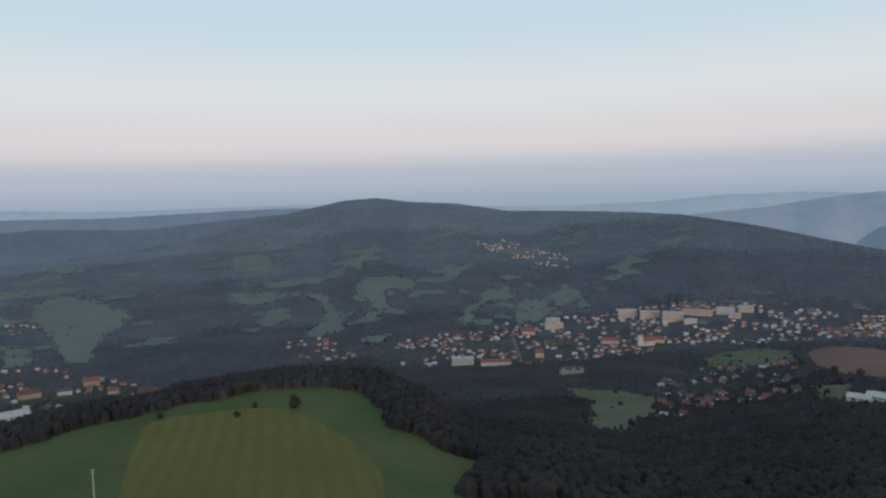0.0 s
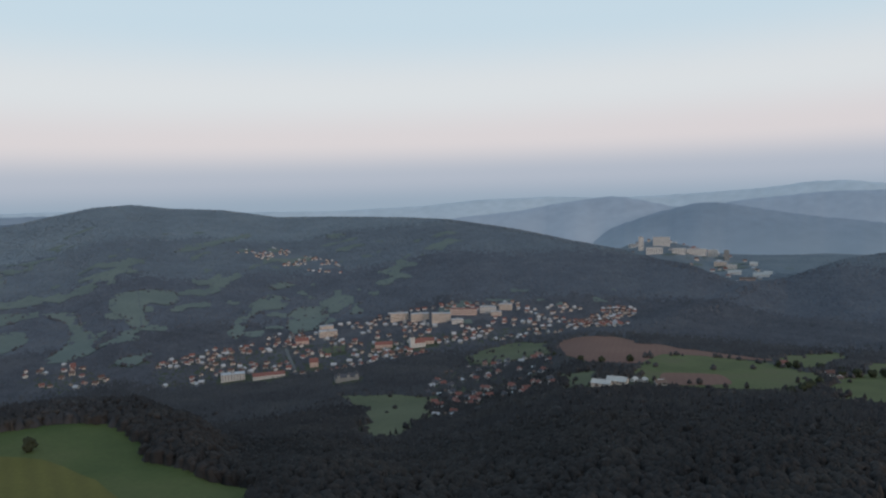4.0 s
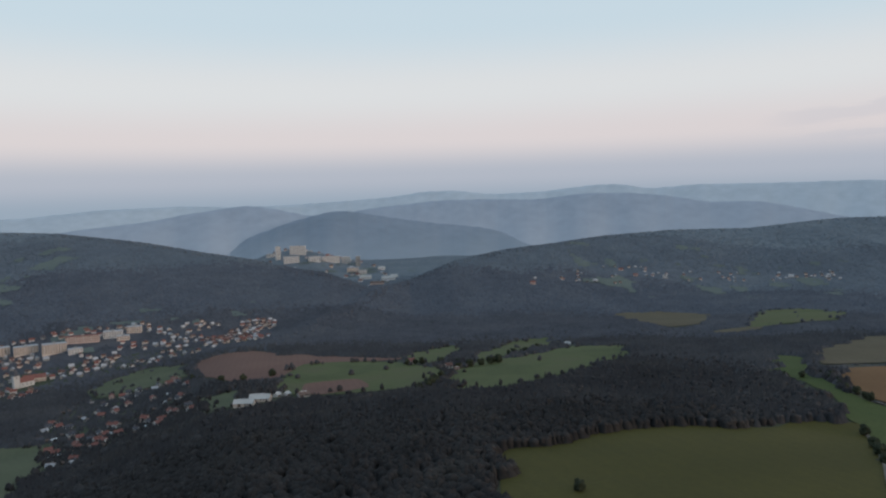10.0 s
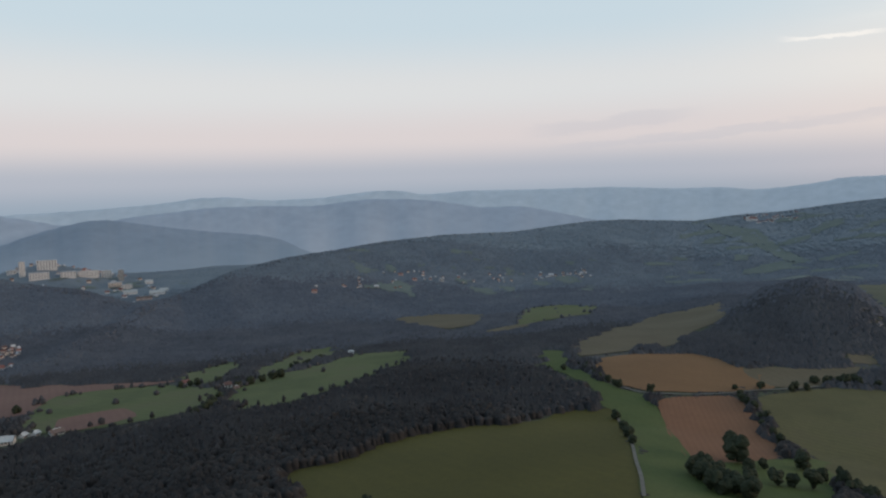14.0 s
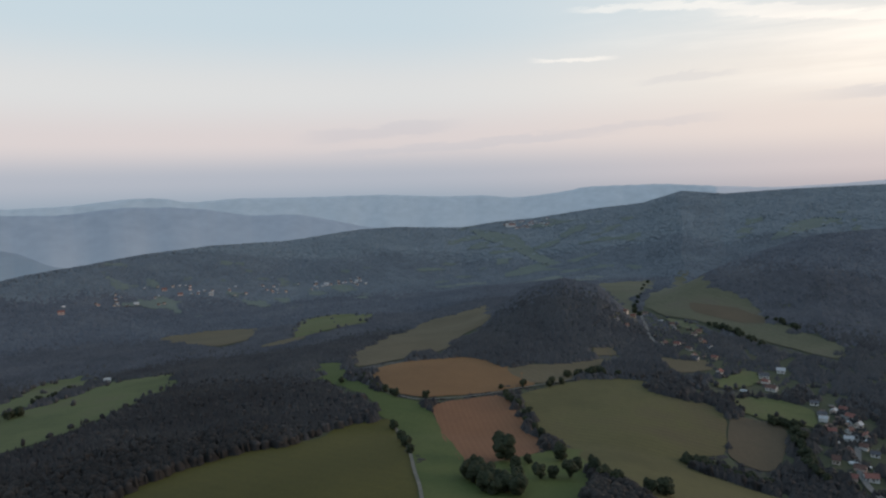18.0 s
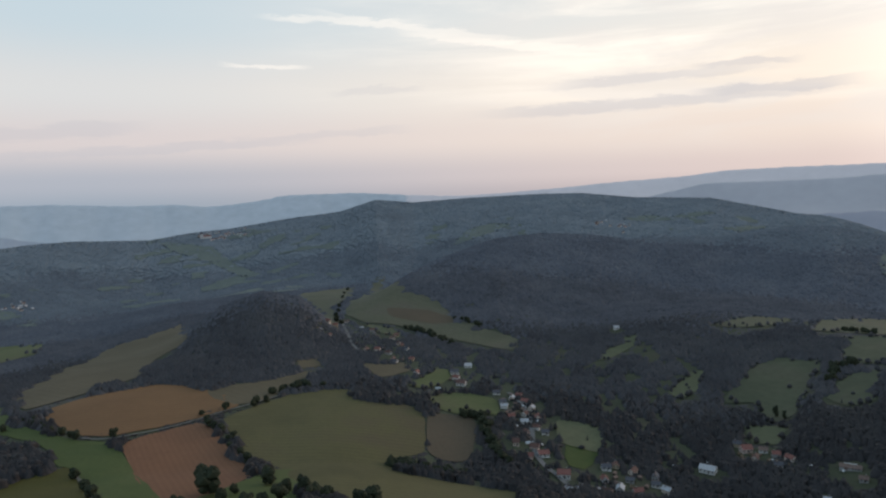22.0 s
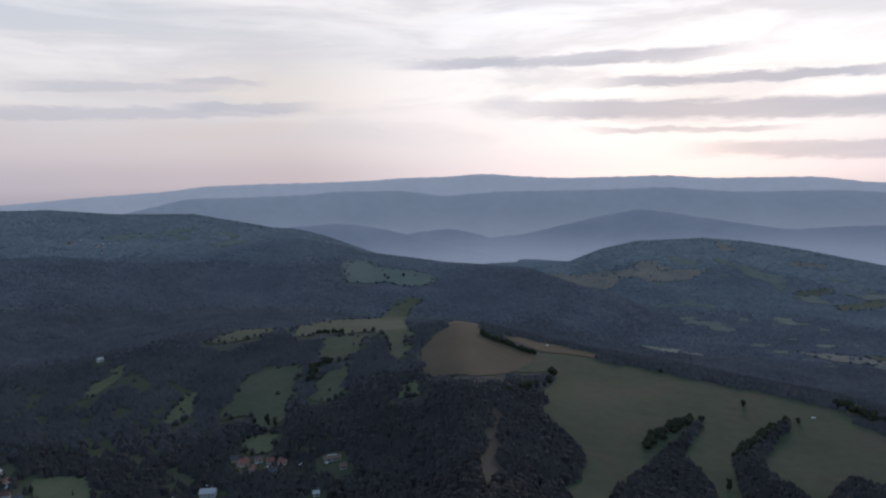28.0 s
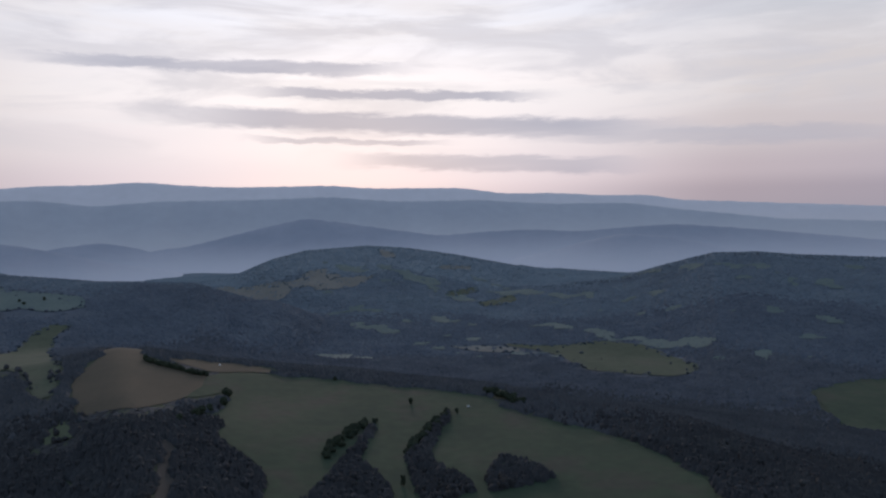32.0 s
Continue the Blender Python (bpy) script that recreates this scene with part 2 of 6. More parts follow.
def surface(name, stops, scale, fine=0.0, rough=0.9, bump=0.0, island=0.0, sheen=0.0, stripes=None, glow=0.0, fine_scale=0.5, foot_mist=None):
    """A procedural surface: colours by a broad noise, varied by a fine one, by piece, and by stripes (turn in degrees, metres, depth)."""
    m = bpy.data.materials.new(name)
    m.use_nodes = True
    tree = m.node_tree
    n, link = tree.nodes, tree.links.new
    shade = n["Principled BSDF"]
    shade.inputs["Roughness"].default_value = rough
    shade.inputs["Specular IOR Level"].default_value = 0.2
    where = n.new("ShaderNodeNewGeometry").outputs["Position"]
    broad = n.new("ShaderNodeTexNoise")
    broad.inputs["Scale"].default_value, broad.inputs["Detail"].default_value, broad.inputs["Roughness"].default_value = scale, 4.0, 0.6
    link(where, broad.inputs["Vector"])
    ramp = n.new("ShaderNodeValToRGB")
    els = ramp.color_ramp.elements
    while len(els) < len(stops):
        els.new(0.5)
    for i, (el, c) in enumerate(zip(els, stops)):
        el.position, el.color = 0.32 + 0.36 * i / max(1, len(stops) - 1), (*c, 1)
    link(broad.outputs[0], ramp.inputs[0])
    colour = ramp.outputs[0]

    def multiply(value, low, high):
        nonlocal colour
        span = n.new("ShaderNodeMapRange")
        span.inputs[3].default_value, span.inputs[4].default_value = low, high
        link(value, span.inputs[0])
        m2 = n.new("ShaderNodeVectorMath")
        m2.operation = "SCALE"
        link(colour, m2.inputs[0])
        link(span.outputs[0], m2.inputs[3])
        colour = m2.outputs[0]

    if fine:
        grain = n.new("ShaderNodeTexNoise")
        grain.inputs["Scale"].default_value, grain.inputs["Detail"].default_value = fine_scale, 5.0
        link(where, grain.inputs["Vector"])
        multiply(grain.outputs[0], 1 - fine, 1 + fine)
    if island:
        multiply(n.new("ShaderNodeNewGeometry").outputs["Random Per Island"], 1 - island, 1 + island)
    if stripes:
        turn, width, depth = stripes
        move = n.new("ShaderNodeMapping")
        move.inputs["Rotation"].default_value = (0, 0, radians(turn))
        link(where, move.inputs[0])
        wave = n.new("ShaderNodeTexWave")
        wave.bands_direction = "X"
        wave.inputs["Scale"].default_value = 0.314 / width
        wave.inputs["Distortion"].default_value, wave.inputs["Detail"].default_value = 0.8, 3.0
        wave.inputs["Detail Scale"].default_value = 0.6
        link(move.outputs[0], wave.inputs["Vector"])
        multiply(wave.outputs["Fac"], 1 - depth, 1 + depth)
    if foot_mist:
        # valley mist painted into a far hill's colour, thicker towards its base
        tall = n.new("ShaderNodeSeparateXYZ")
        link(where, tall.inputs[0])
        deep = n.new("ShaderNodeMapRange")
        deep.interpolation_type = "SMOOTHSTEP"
        for i, v in ((1, 50), (2, foot_mist[1]), (3, foot_mist[2]), (4, 0.0)):
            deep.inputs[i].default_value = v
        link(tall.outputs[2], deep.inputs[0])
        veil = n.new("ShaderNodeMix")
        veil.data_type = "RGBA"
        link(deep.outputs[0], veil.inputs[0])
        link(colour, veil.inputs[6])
        veil.inputs[7].default_value = (*foot_mist[0], 1)
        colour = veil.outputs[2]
    link(colour, shade.inputs["Base Color"])
    if sheen:
        shade.inputs["Sheen Weight"].default_value = sheen
        shade.inputs["Sheen Roughness"].default_value = 0.6
    # far hills only: light scattered by haze, put in as emission
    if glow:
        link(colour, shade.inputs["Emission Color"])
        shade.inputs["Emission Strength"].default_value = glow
    if bump:
        rough_noise = n.new("ShaderNodeTexNoise")
        rough_noise.inputs["Scale"].default_value, rough_noise.inputs["Detail"].default_value = 0.25, 6.0
        link(where, rough_noise.inputs["Vector"])
        b = n.new("ShaderNodeBump")
        b.inputs["Strength"].default_value, b.inputs["Distance"].default_value = bump, 1.0
        link(rough_noise.outputs[0], b.inputs["Height"])
        link(b.outputs[0], shade.inputs["Normal"])
    return m


FOREST_FLOOR = surface("rough_grass_and_scrub", [(0.040, 0.044, 0.027), (0.054, 0.060, 0.034), (0.066, 0.060, 0.040)], 0.012, 0.3, bump=0.4)
# far hills: blue haze painted into base colour and glow, paler with distance
HAZE_TONES = [
    surface("wooded_hills_in_haze", [(0.097, 0.119, 0.152), (0.122, 0.144, 0.178)], 0.003, 0.16, fine_scale=0.016, glow=0.1),
    surface("blue_hills", [(0.133, 0.169, 0.212), (0.157, 0.192, 0.238)], 0.003, 0.16, fine_scale=0.016, glow=0.2, foot_mist=((0.189, 0.224, 0.258), 240, 0.7)),
    surface("pale_hills", [(0.181, 0.218, 0.268), (0.202, 0.240, 0.290)], 0.003, 0.16, fine_scale=0.016, glow=0.3, foot_mist=((0.227, 0.260, 0.302), 320, 0.7)),
    surface("farthest_hills", [(0.220, 0.266, 0.312), (0.241, 0.287, 0.333)], 0.003, 0.16, fine_scale=0.016, glow=0.42, foot_mist=((0.252, 0.294, 0.336), 360, 0.6)),
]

# copies for the sunward side, with sunlit haze painted in
HAZE_TONES += [
    surface("sunward_haze_farthest_hills", [(0.2517, 0.2660, 0.2994), (0.2669, 0.2802, 0.3133)], 0.003, 0.07, fine_scale=0.016, glow=0.66, foot_mist=((0.3122, 0.3040, 0.3179), 420, 0.9)),
    surface("sunward_haze_pale_hills", [(0.1823, 0.2039, 0.2388), (0.1994, 0.2201, 0.2537)], 0.003, 0.07, fine_scale=0.016, glow=0.52, foot_mist=((0.2987, 0.3031, 0.3247), 340, 0.9)),
    surface("sunward_haze_blue_hills", [(0.1291, 0.1500, 0.1900), (0.1485, 0.1673, 0.2072)], 0.003, 0.07, fine_scale=0.016, glow=0.5, foot_mist=((0.3171, 0.3249, 0.3617), 230, 0.8)),
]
FIELD_KINDS = {
    "pale_meadow": surface("paler_meadow_grass", [(0.0640, 0.0741, 0.0281), (0.0840, 0.0931, 0.0354), (0.0920, 0.0874, 0.0416)], 0.012, 0.22, fine_scale=0.3, stripes=(15, 12, 0.03)),
    "valley": surface("dull_valley_meadow", [(0.0518, 0.0604, 0.0354), (0.0670, 0.0735, 0.0435), (0.0756, 0.0725, 0.0481)], 0.012, 0.28, fine_scale=0.1),
    # distant copy of the tan stubble, haze painted into it
    "hazed_tan": surface("haze_paled_stubble", [(0.135, 0.122, 0.105), (0.165, 0.148, 0.128)], 0.012, 0.2, fine_scale=0.1),
    "dry": surface("dry_brown_grass", [(0.070, 0.053, 0.034), (0.090, 0.066, 0.042)], 0.012, 0.22, fine_scale=0.3),
    "meadow": surface("meadow_grass", [(0.0440, 0.0608, 0.0156), (0.0600, 0.0760, 0.0208), (0.0740, 0.0836, 0.0270)], 0.012, 0.25, fine_scale=0.35, bump=0.2),
    "dark_meadow": surface("tall_meadow_grass", [(0.0520, 0.0456, 0.0083), (0.0680, 0.0579, 0.0114)], 0.011, 0.25, fine_scale=0.3, bump=0.2, stripes=(35, 14, 0.025)),
    "mown": surface("mown_hay_meadow", [(0.0920, 0.0817, 0.0156), (0.1120, 0.0950, 0.0208)], 0.015, 0.22, fine_scale=0.4, stripes=(-8, 11, 0.07)),
    "pasture": surface("dull_pasture", [(0.0744, 0.0815, 0.0449), (0.1008, 0.1036, 0.0574)], 0.014, 0.25, fine_scale=0.2),
    # distant pasture: haze painted into the green
    "hazed_pasture": surface("haze_greyed_pasture", [(0.0987, 0.1170, 0.1057), (0.1251, 0.1418, 0.1233)], 0.012, 0.2, fine_scale=0.12),
    "olive": surface("ripening_olive_field", [(0.0670, 0.0584, 0.0228), (0.0870, 0.0757, 0.0304), (0.0826, 0.0649, 0.0329)], 0.010, 0.2, fine_scale=0.3, stripes=(20, 9, 0.07)),
    "upland": surface("upland_grass", [(0.030, 0.043, 0.025), (0.040, 0.053, 0.029), (0.052, 0.049, 0.034)], 0.016, 0.3, fine_scale=0.08),
    "hay": surface("pale_far_olive_field", [(0.0722, 0.0720, 0.0440), (0.0893, 0.0864, 0.0540), (0.0931, 0.0810, 0.0580)], 0.012, 0.24, fine_scale=0.2, stripes=(70, 14, 0.03)),
    "tan": surface("dry_stubble", [(0.086, 0.068, 0.040), (0.112, 0.087, 0.053)], 0.012, 0.2, fine_scale=0.3, stripes=(60, 12, 0.03)),
    "orange": surface("ripe_grain", [(0.140, 0.073, 0.032), (0.172, 0.090, 0.040)], 0.012, 0.18, fine_scale=0.3, stripes=(8, 9, 0.05)),
    "grain": surface("reddish_stubble", [(0.138, 0.063, 0.033), (0.172, 0.080, 0.041)], 0.014, 0.2, fine_scale=0.35, stripes=(84, 5, 0.05)),
    "brown": surface("ploughed_soil", [(0.1325, 0.0684, 0.0528), (0.1611, 0.0846, 0.0634)], 0.012, 0.2, fine_scale=0.3, stripes=(40, 8, 0.03)),
    "track": surface("bare_dirt", [(0.048, 0.039, 0.033), (0.062, 0.049, 0.040)], 0.03, 0.25),
}
# one wood in seven copies, each bluer and paler with painted haze
HAZE_WOODS = [
    surface("wood_haze_0", [(0.0192, 0.0171, 0.0167), (0.0267, 0.0238, 0.0232), (0.0360, 0.0311, 0.0281)], 0.02, 0.25, island=0.12, bump=0.25, fine_scale=0.1),
    surface("wood_haze_1", [(0.0297, 0.0271, 0.0276), (0.0396, 0.0361, 0.0368), (0.0519, 0.0461, 0.0437)], 0.016, 0.22, island=0.12, bump=0.25, fine_scale=0.08),
    surface("wood_haze_2", [(0.0456, 0.0436, 0.0464), (0.0570, 0.0546, 0.0579), (0.0713, 0.0665, 0.0666)], 0.012, 0.22, island=0.1, bump=0.25, fine_scale=0.05),
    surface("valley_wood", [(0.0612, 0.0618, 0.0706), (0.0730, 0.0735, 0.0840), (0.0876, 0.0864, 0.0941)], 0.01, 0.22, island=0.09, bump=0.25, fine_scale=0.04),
    surface("wood_haze_4", [(0.0733, 0.0784, 0.0930), (0.0853, 0.0912, 0.1081), (0.1002, 0.1052, 0.1194)], 0.008, 0.2, island=0.08, bump=0.25, fine_scale=0.035),
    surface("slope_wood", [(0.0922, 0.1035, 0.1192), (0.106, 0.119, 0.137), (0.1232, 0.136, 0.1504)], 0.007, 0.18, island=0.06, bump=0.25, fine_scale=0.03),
    surface("wood_haze_6", [(0.1197, 0.1373, 0.154), (0.136, 0.156, 0.175), (0.1564, 0.1766, 0.1908)], 0.006, 0.16, island=0.04, bump=0.25, fine_scale=0.025),
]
LEAVES = surface("hedge_leaves", [(0.0204, 0.0256, 0.0145), (0.0357, 0.0400, 0.0221)], 0.08, 0.3, fine_scale=1.2)
BARK = surface("bark", [(0.05, 0.04, 0.03), (0.08, 0.065, 0.05)], 0.5, 0.3)
PLASTER = [surface("plaster_" + k, [c, tuple(v * 1.12 for v in c)], 0.4, 0.08) for k, c in (
    ("white", (0.50, 0.48, 0.465)), ("cream", (0.50, 0.42, 0.365)), ("ochre", (0.34, 0.28, 0.21)), ("grey", (0.26, 0.255, 0.25)), ("pink", (0.46, 0.35, 0.31)))]
TILES = [surface("roof_" + k, [c, tuple(v * 1.25 for v in c)], 0.5, 0.2, rough=0.8, fine_scale=3.0) for k, c in (
    ("red_tile", (0.185, 0.080, 0.066)), ("brown_tile", (0.11, 0.062, 0.052)), ("slate", (0.075, 0.075, 0.085)), ("pale_sheet", (0.34, 0.34, 0.35)), ("rust", (0.13, 0.09, 0.075)))]
GLASS = surface("dark_window_glass", [(0.03, 0.035, 0.045), (0.05, 0.055, 0.065)], 0.5, rough=0.12)
WHITE_SHEET = surface("white_sheet_metal", [(0.34, 0.34, 0.33), (0.44, 0.43, 0.41)], 0.15, 0.06, rough=0.5)
ASPHALT = surface("worn_asphalt", [(0.10, 0.10, 0.10), (0.15, 0.145, 0.14)], 0.1, 0.15)
GRAVEL = surface("gravel_track", [(0.11, 0.10, 0.085), (0.15, 0.135, 0.115)], 0.12, 0.2)
METAL = surface("galvanised_steel", [(0.40, 0.40, 0.41), (0.5, 0.5, 0.5)], 0.6, rough=0.45)
CAR_PAINT = surface("white_car_paint", [(0.7, 0.7, 0.7), (0.74, 0.74, 0.74)], 0.5, rough=0.25)
RUBBER = surface("tyre_rubber", [(0.02, 0.02, 0.02), (0.03, 0.03, 0.03)], 2.0)
# ---- the lie of the land ----
RADII = (0, 400, 600, 850, 1150, 1600, 2400)
# heading: height of the ground at those distances from the hill under the camera (its top is 290 m)
LAND = {
    -40: (232, 205, 128, 85, 95, 140), -10: (236, 212, 130, 88, 100, 205), 8: (225, 175, 120, 92, 112, 235),
    22: (215, 165, 125, 105, 102, 120), 37: (225, 190, 172, 140, 105, 90), 55: (225, 200, 175, 135, 112, 95),
    70: (225, 200, 182, 150, 115, 95), 85: (225, 197, 190, 172, 130, 105), 93: (221, 190, 184, 180, 166, 108), 100: (220, 185, 178, 172, 176, 128),
    116: (205, 160, 162, 163, 160, 112), 133: (195, 140, 150, 195, 180, 110), 150: (205, 155, 185, 195, 130, 95),
    167: (195, 145, 138, 115, 60, 70), 185: (190, 140, 125, 75, 50, 75), 215: (200, 150, 110, 70, 60, 90),
}
# crest lines of the hills: (heading, distance, height), then the fall towards and away from the middle
CRESTS = {
    "town_ridge": (((-40, 3000, 106), (-30, 3000, 137), (-20, 3050, 176), (-14, 3100, 222), (-10, 3150, 275), (-5.3, 3200, 330), (-2.6, 3150, 361), (0, 3150, 370), (2.8, 3150, 349), (6.5, 3100, 337), (10.6, 3000, 303), (16.3, 2800, 301), (20.5, 2650, 297), (24.1, 2500, 291), (30, 2300, 258), (34, 2150, 231), (38.2, 2050, 209), (41, 1950, 190), (43.1, 1900, 182), (46.1, 1850, 148)), 0.17, 0.35),
    "valley_ridge": (((36, 1200, 106), (38, 1250, 113), (41.7, 1400, 130), (44.5, 1550, 135), (47.2, 1750, 145), (49.9, 1950, 146), (53.5, 2050, 186), (58, 2200, 207), (61.8, 2300, 215), (65, 2450, 224), (70.5, 2600, 235), (76.3, 2750, 232), (82, 2900, 259), (85, 2950, 262), (90.2, 3000, 250), (93, 3050, 269), (96, 3100, 279), (100.8, 3150, 314), (104.6, 3200, 334), (107.4, 3250, 382), (110.5, 3250, 365), (114.5, 3250, 378), (121, 3250, 389), (124, 3250, 387), (128, 3200, 363), (133.5, 3150, 354), (139.5, 3050, 288)), 0.2, 0.35),
    "dark_hill": (((106, 1450, 188), (107.7, 1500, 204), (112.3, 1700, 247), (116.9, 1850, 282), (120.5, 1950, 288), (124.2, 1980, 281), (127.4, 2000, 265), (134.1, 2150, 262), (139.3, 2250, 284), (141.6, 2250, 284), (145.1, 2230, 255), (147, 2200, 234), (153, 2100, 208), (159.6, 2000, 197), (164, 1900, 153)), 0.2, 0.3),
    "knoll": (((88, 1150, 122), (89.6, 1150, 152), (92.9, 1200, 194), (94.8, 1230, 223), (98.1, 1260, 241), (100.8, 1250, 230), (103.5, 1180, 181), (105, 1150, 147)), 0.31, 0.4),
    "east_hill": (((187, 2500, 77), (193.4, 2500, 116), (196.8, 2500, 161), (200.1, 2500, 200), (203.3, 2500, 204), (206, 2500, 196), (212, 2500, 192), (225, 2500, 165)), 0.16, 0.3),
    "south_hill": (((157, 2900, 46), (160.1, 2900, 96), (163, 2900, 124), (165.6, 2900, 175), (168.2, 2900, 204), (171.6, 2900, 211), (173, 2900, 215), (176, 2900, 202), (180, 2900, 170), (185, 2900, 117), (189, 2900, 50)), 0.16, 0.3),
    "meadow_crest": (((153.8, 1120, 204), (160.6, 1100, 177), (167, 1070, 161), (175.5, 1010, 150), (182.8, 950, 148), (189.3, 880, 143), (198.1, 800, 149), (206, 700, 146)), 0.03, 0.45),
    "dome": (((-30, 560, 212), (-22, 570, 220), (-16.2, 575, 224), (-9.8, 575, 229), (-5.8, 575, 229), (-1.3, 560, 227), (0.9, 500, 227)), 0.06, 0.45),
}
# rise shaped to fit the far town to the camera's view
CRESTS["far_town_rise"] = (((36, 2900, 90), (38.5, 2900, 152), (40.5, 2950, 172), (42.5, 2900, 158), (45, 2850, 125), (48, 2700, 90)), 0.25, 0.12)


def ease(u):
    return u * u * (3 - 2 * u)


def crest_at(points, az):
    a = np.array(points, dtype=float)
    return np.interp(az, a[:, 0], a[:, 1]), np.interp(az, a[:, 0], a[:, 2]), (az >= a[0, 0] - 12) & (az <= a[-1, 0] + 12), \
        np.clip(np.maximum(a[0, 0] - az, az - a[-1, 0]) / 12, 0, 1)


def ripple(x, y, size, seed):
    """Smooth waves of about that size, from -1 to 1."""
    rng = np.random.RandomState(seed)
    total = np.zeros_like(x)
    for _ in range(5):
        a, p, s = rng.uniform(0, 6.28), rng.uniform(0, 6.28), size * rng.uniform(0.7, 1.5)
        total += np.sin((x * math.cos(a) + y * math.sin(a)) * 6.28 / s + p)
    return total / 5


def height(x, y):
    """The ground's height at plan positions (arrays)."""
    x, y = np.atleast_1d(np.asarray(x, dtype=float)), np.atleast_1d(np.asarray(y, dtype=float))
    r, az = np.hypot(x, y), (np.degrees(np.arctan2(x, y)) + 100) % 360 - 100
    keys = sorted(LAND)
    table = np.array([(290,) + LAND[k] for k in keys] + [(290,) + LAND[keys[0]]], dtype=float)
    ka = np.array(keys + [keys[0] + 360], dtype=float)
    a = np.where(az < ka[0], az + 360, az)
    i = np.clip(np.searchsorted(ka, a, side="right") - 1, 0, len(ka) - 2)
    u = ease((a - ka[i]) / (ka[i + 1] - ka[i]))
    rr = np.array(RADII, dtype=float)
    j = np.clip(np.searchsorted(rr, r, side="right") - 1, 0, len(rr) - 2)
    v = np.clip((r - rr[j]) / (rr[j + 1] - rr[j]), 0, 1)
    low = (table[i, j] * (1 - v) + table[i, j + 1] * v) * (1 - u) + (table[i + 1, j] * (1 - v) + table[i + 1, j + 1] * v) * u
    low = np.where(r > 2400, low + (80 - low) * ease(np.clip((r - 2400) / 1300, 0, 1)), low)
    z = low + ripple(x, y, 420, 3) * np.clip(r / 1500, 0, 1) * 5
    for points, near_fall, far_fall in CRESTS.values():
        rc, zc, inside, off = crest_at(points, az)
        d = r - rc
        hill = zc - np.where(d < 0, np.sqrt(d * d + 70 ** 2) - 70, 0) * near_fall - np.where(d > 0, np.sqrt(d * d + 70 ** 2) - 70, 0) * far_fall
        hill = np.where(inside, hill - ease(off) * 170, -500) + ripple(x, y, 260, 7) * np.clip(np.abs(d) / 200, 0, 1) * 5
        k = 14.0
        top = np.maximum(z, hill)
        z = top + k * np.log1p(np.exp(-np.abs(z - hill) / k)) * (hill > -400) - 0 * k
    return z
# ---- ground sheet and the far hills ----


def plain_mesh(name, verts, faces, material=None):
    me = bpy.data.meshes.new(name)
    me.from_pydata([tuple(v) for v in verts], [], [tuple(f) for f in faces])
    if material:
        me.materials.append(material)
    return me


def lattice(nu, nv, wrap=False):
    """Faces of an nu by nv lattice of vertices (u runs slowly)."""
    i, j = np.meshgrid(np.arange(nu if wrap else nu - 1), np.arange(nv - 1), indexing="ij")
    a, b = i * nv + j, (i + 1) % nu * nv + j
    return np.stack([a, b, b + 1, a + 1], -1).reshape(-1, 4).tolist()


# distances at which the woods take the next tone of painted haze
HAZE_REACH = (560, 850, 1180, 1560, 2000, 2500)


def build_ground():
    azs = np.radians(np.arange(0, 360, 0.4))
    rs = np.concatenate([[0.5, 60, 150, 250], np.geomspace(320, 4900, 250)])
    A, R = np.meshgrid(azs, rs, indexing="ij")
    X, Y = np.sin(A) * R, np.cos(A) * R
    Z = height(X.ravel(), Y.ravel())
    me = plain_mesh("ground", np.stack([X.ravel(), Y.ravel(), Z], 1).tolist(), lattice(len(azs), len(rs), True), FOREST_FLOOR)
    me.polygons.foreach_set("use_smooth", [True] * len(me.polygons))
    # closed canopy clothes the hills beyond the fields, in the woods' haze tones
    for m in HAZE_WOODS[3:]:
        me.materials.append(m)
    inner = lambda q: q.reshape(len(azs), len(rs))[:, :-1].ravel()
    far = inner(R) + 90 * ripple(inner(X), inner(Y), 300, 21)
    ring = np.digitize(far, HAZE_REACH[3:]) + (far > HAZE_REACH[2])
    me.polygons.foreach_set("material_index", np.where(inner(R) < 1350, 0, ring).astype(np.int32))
    tagged(new("ground", me), "rolling wooded ground that reaches to the horizon", "ground", kind="structure")


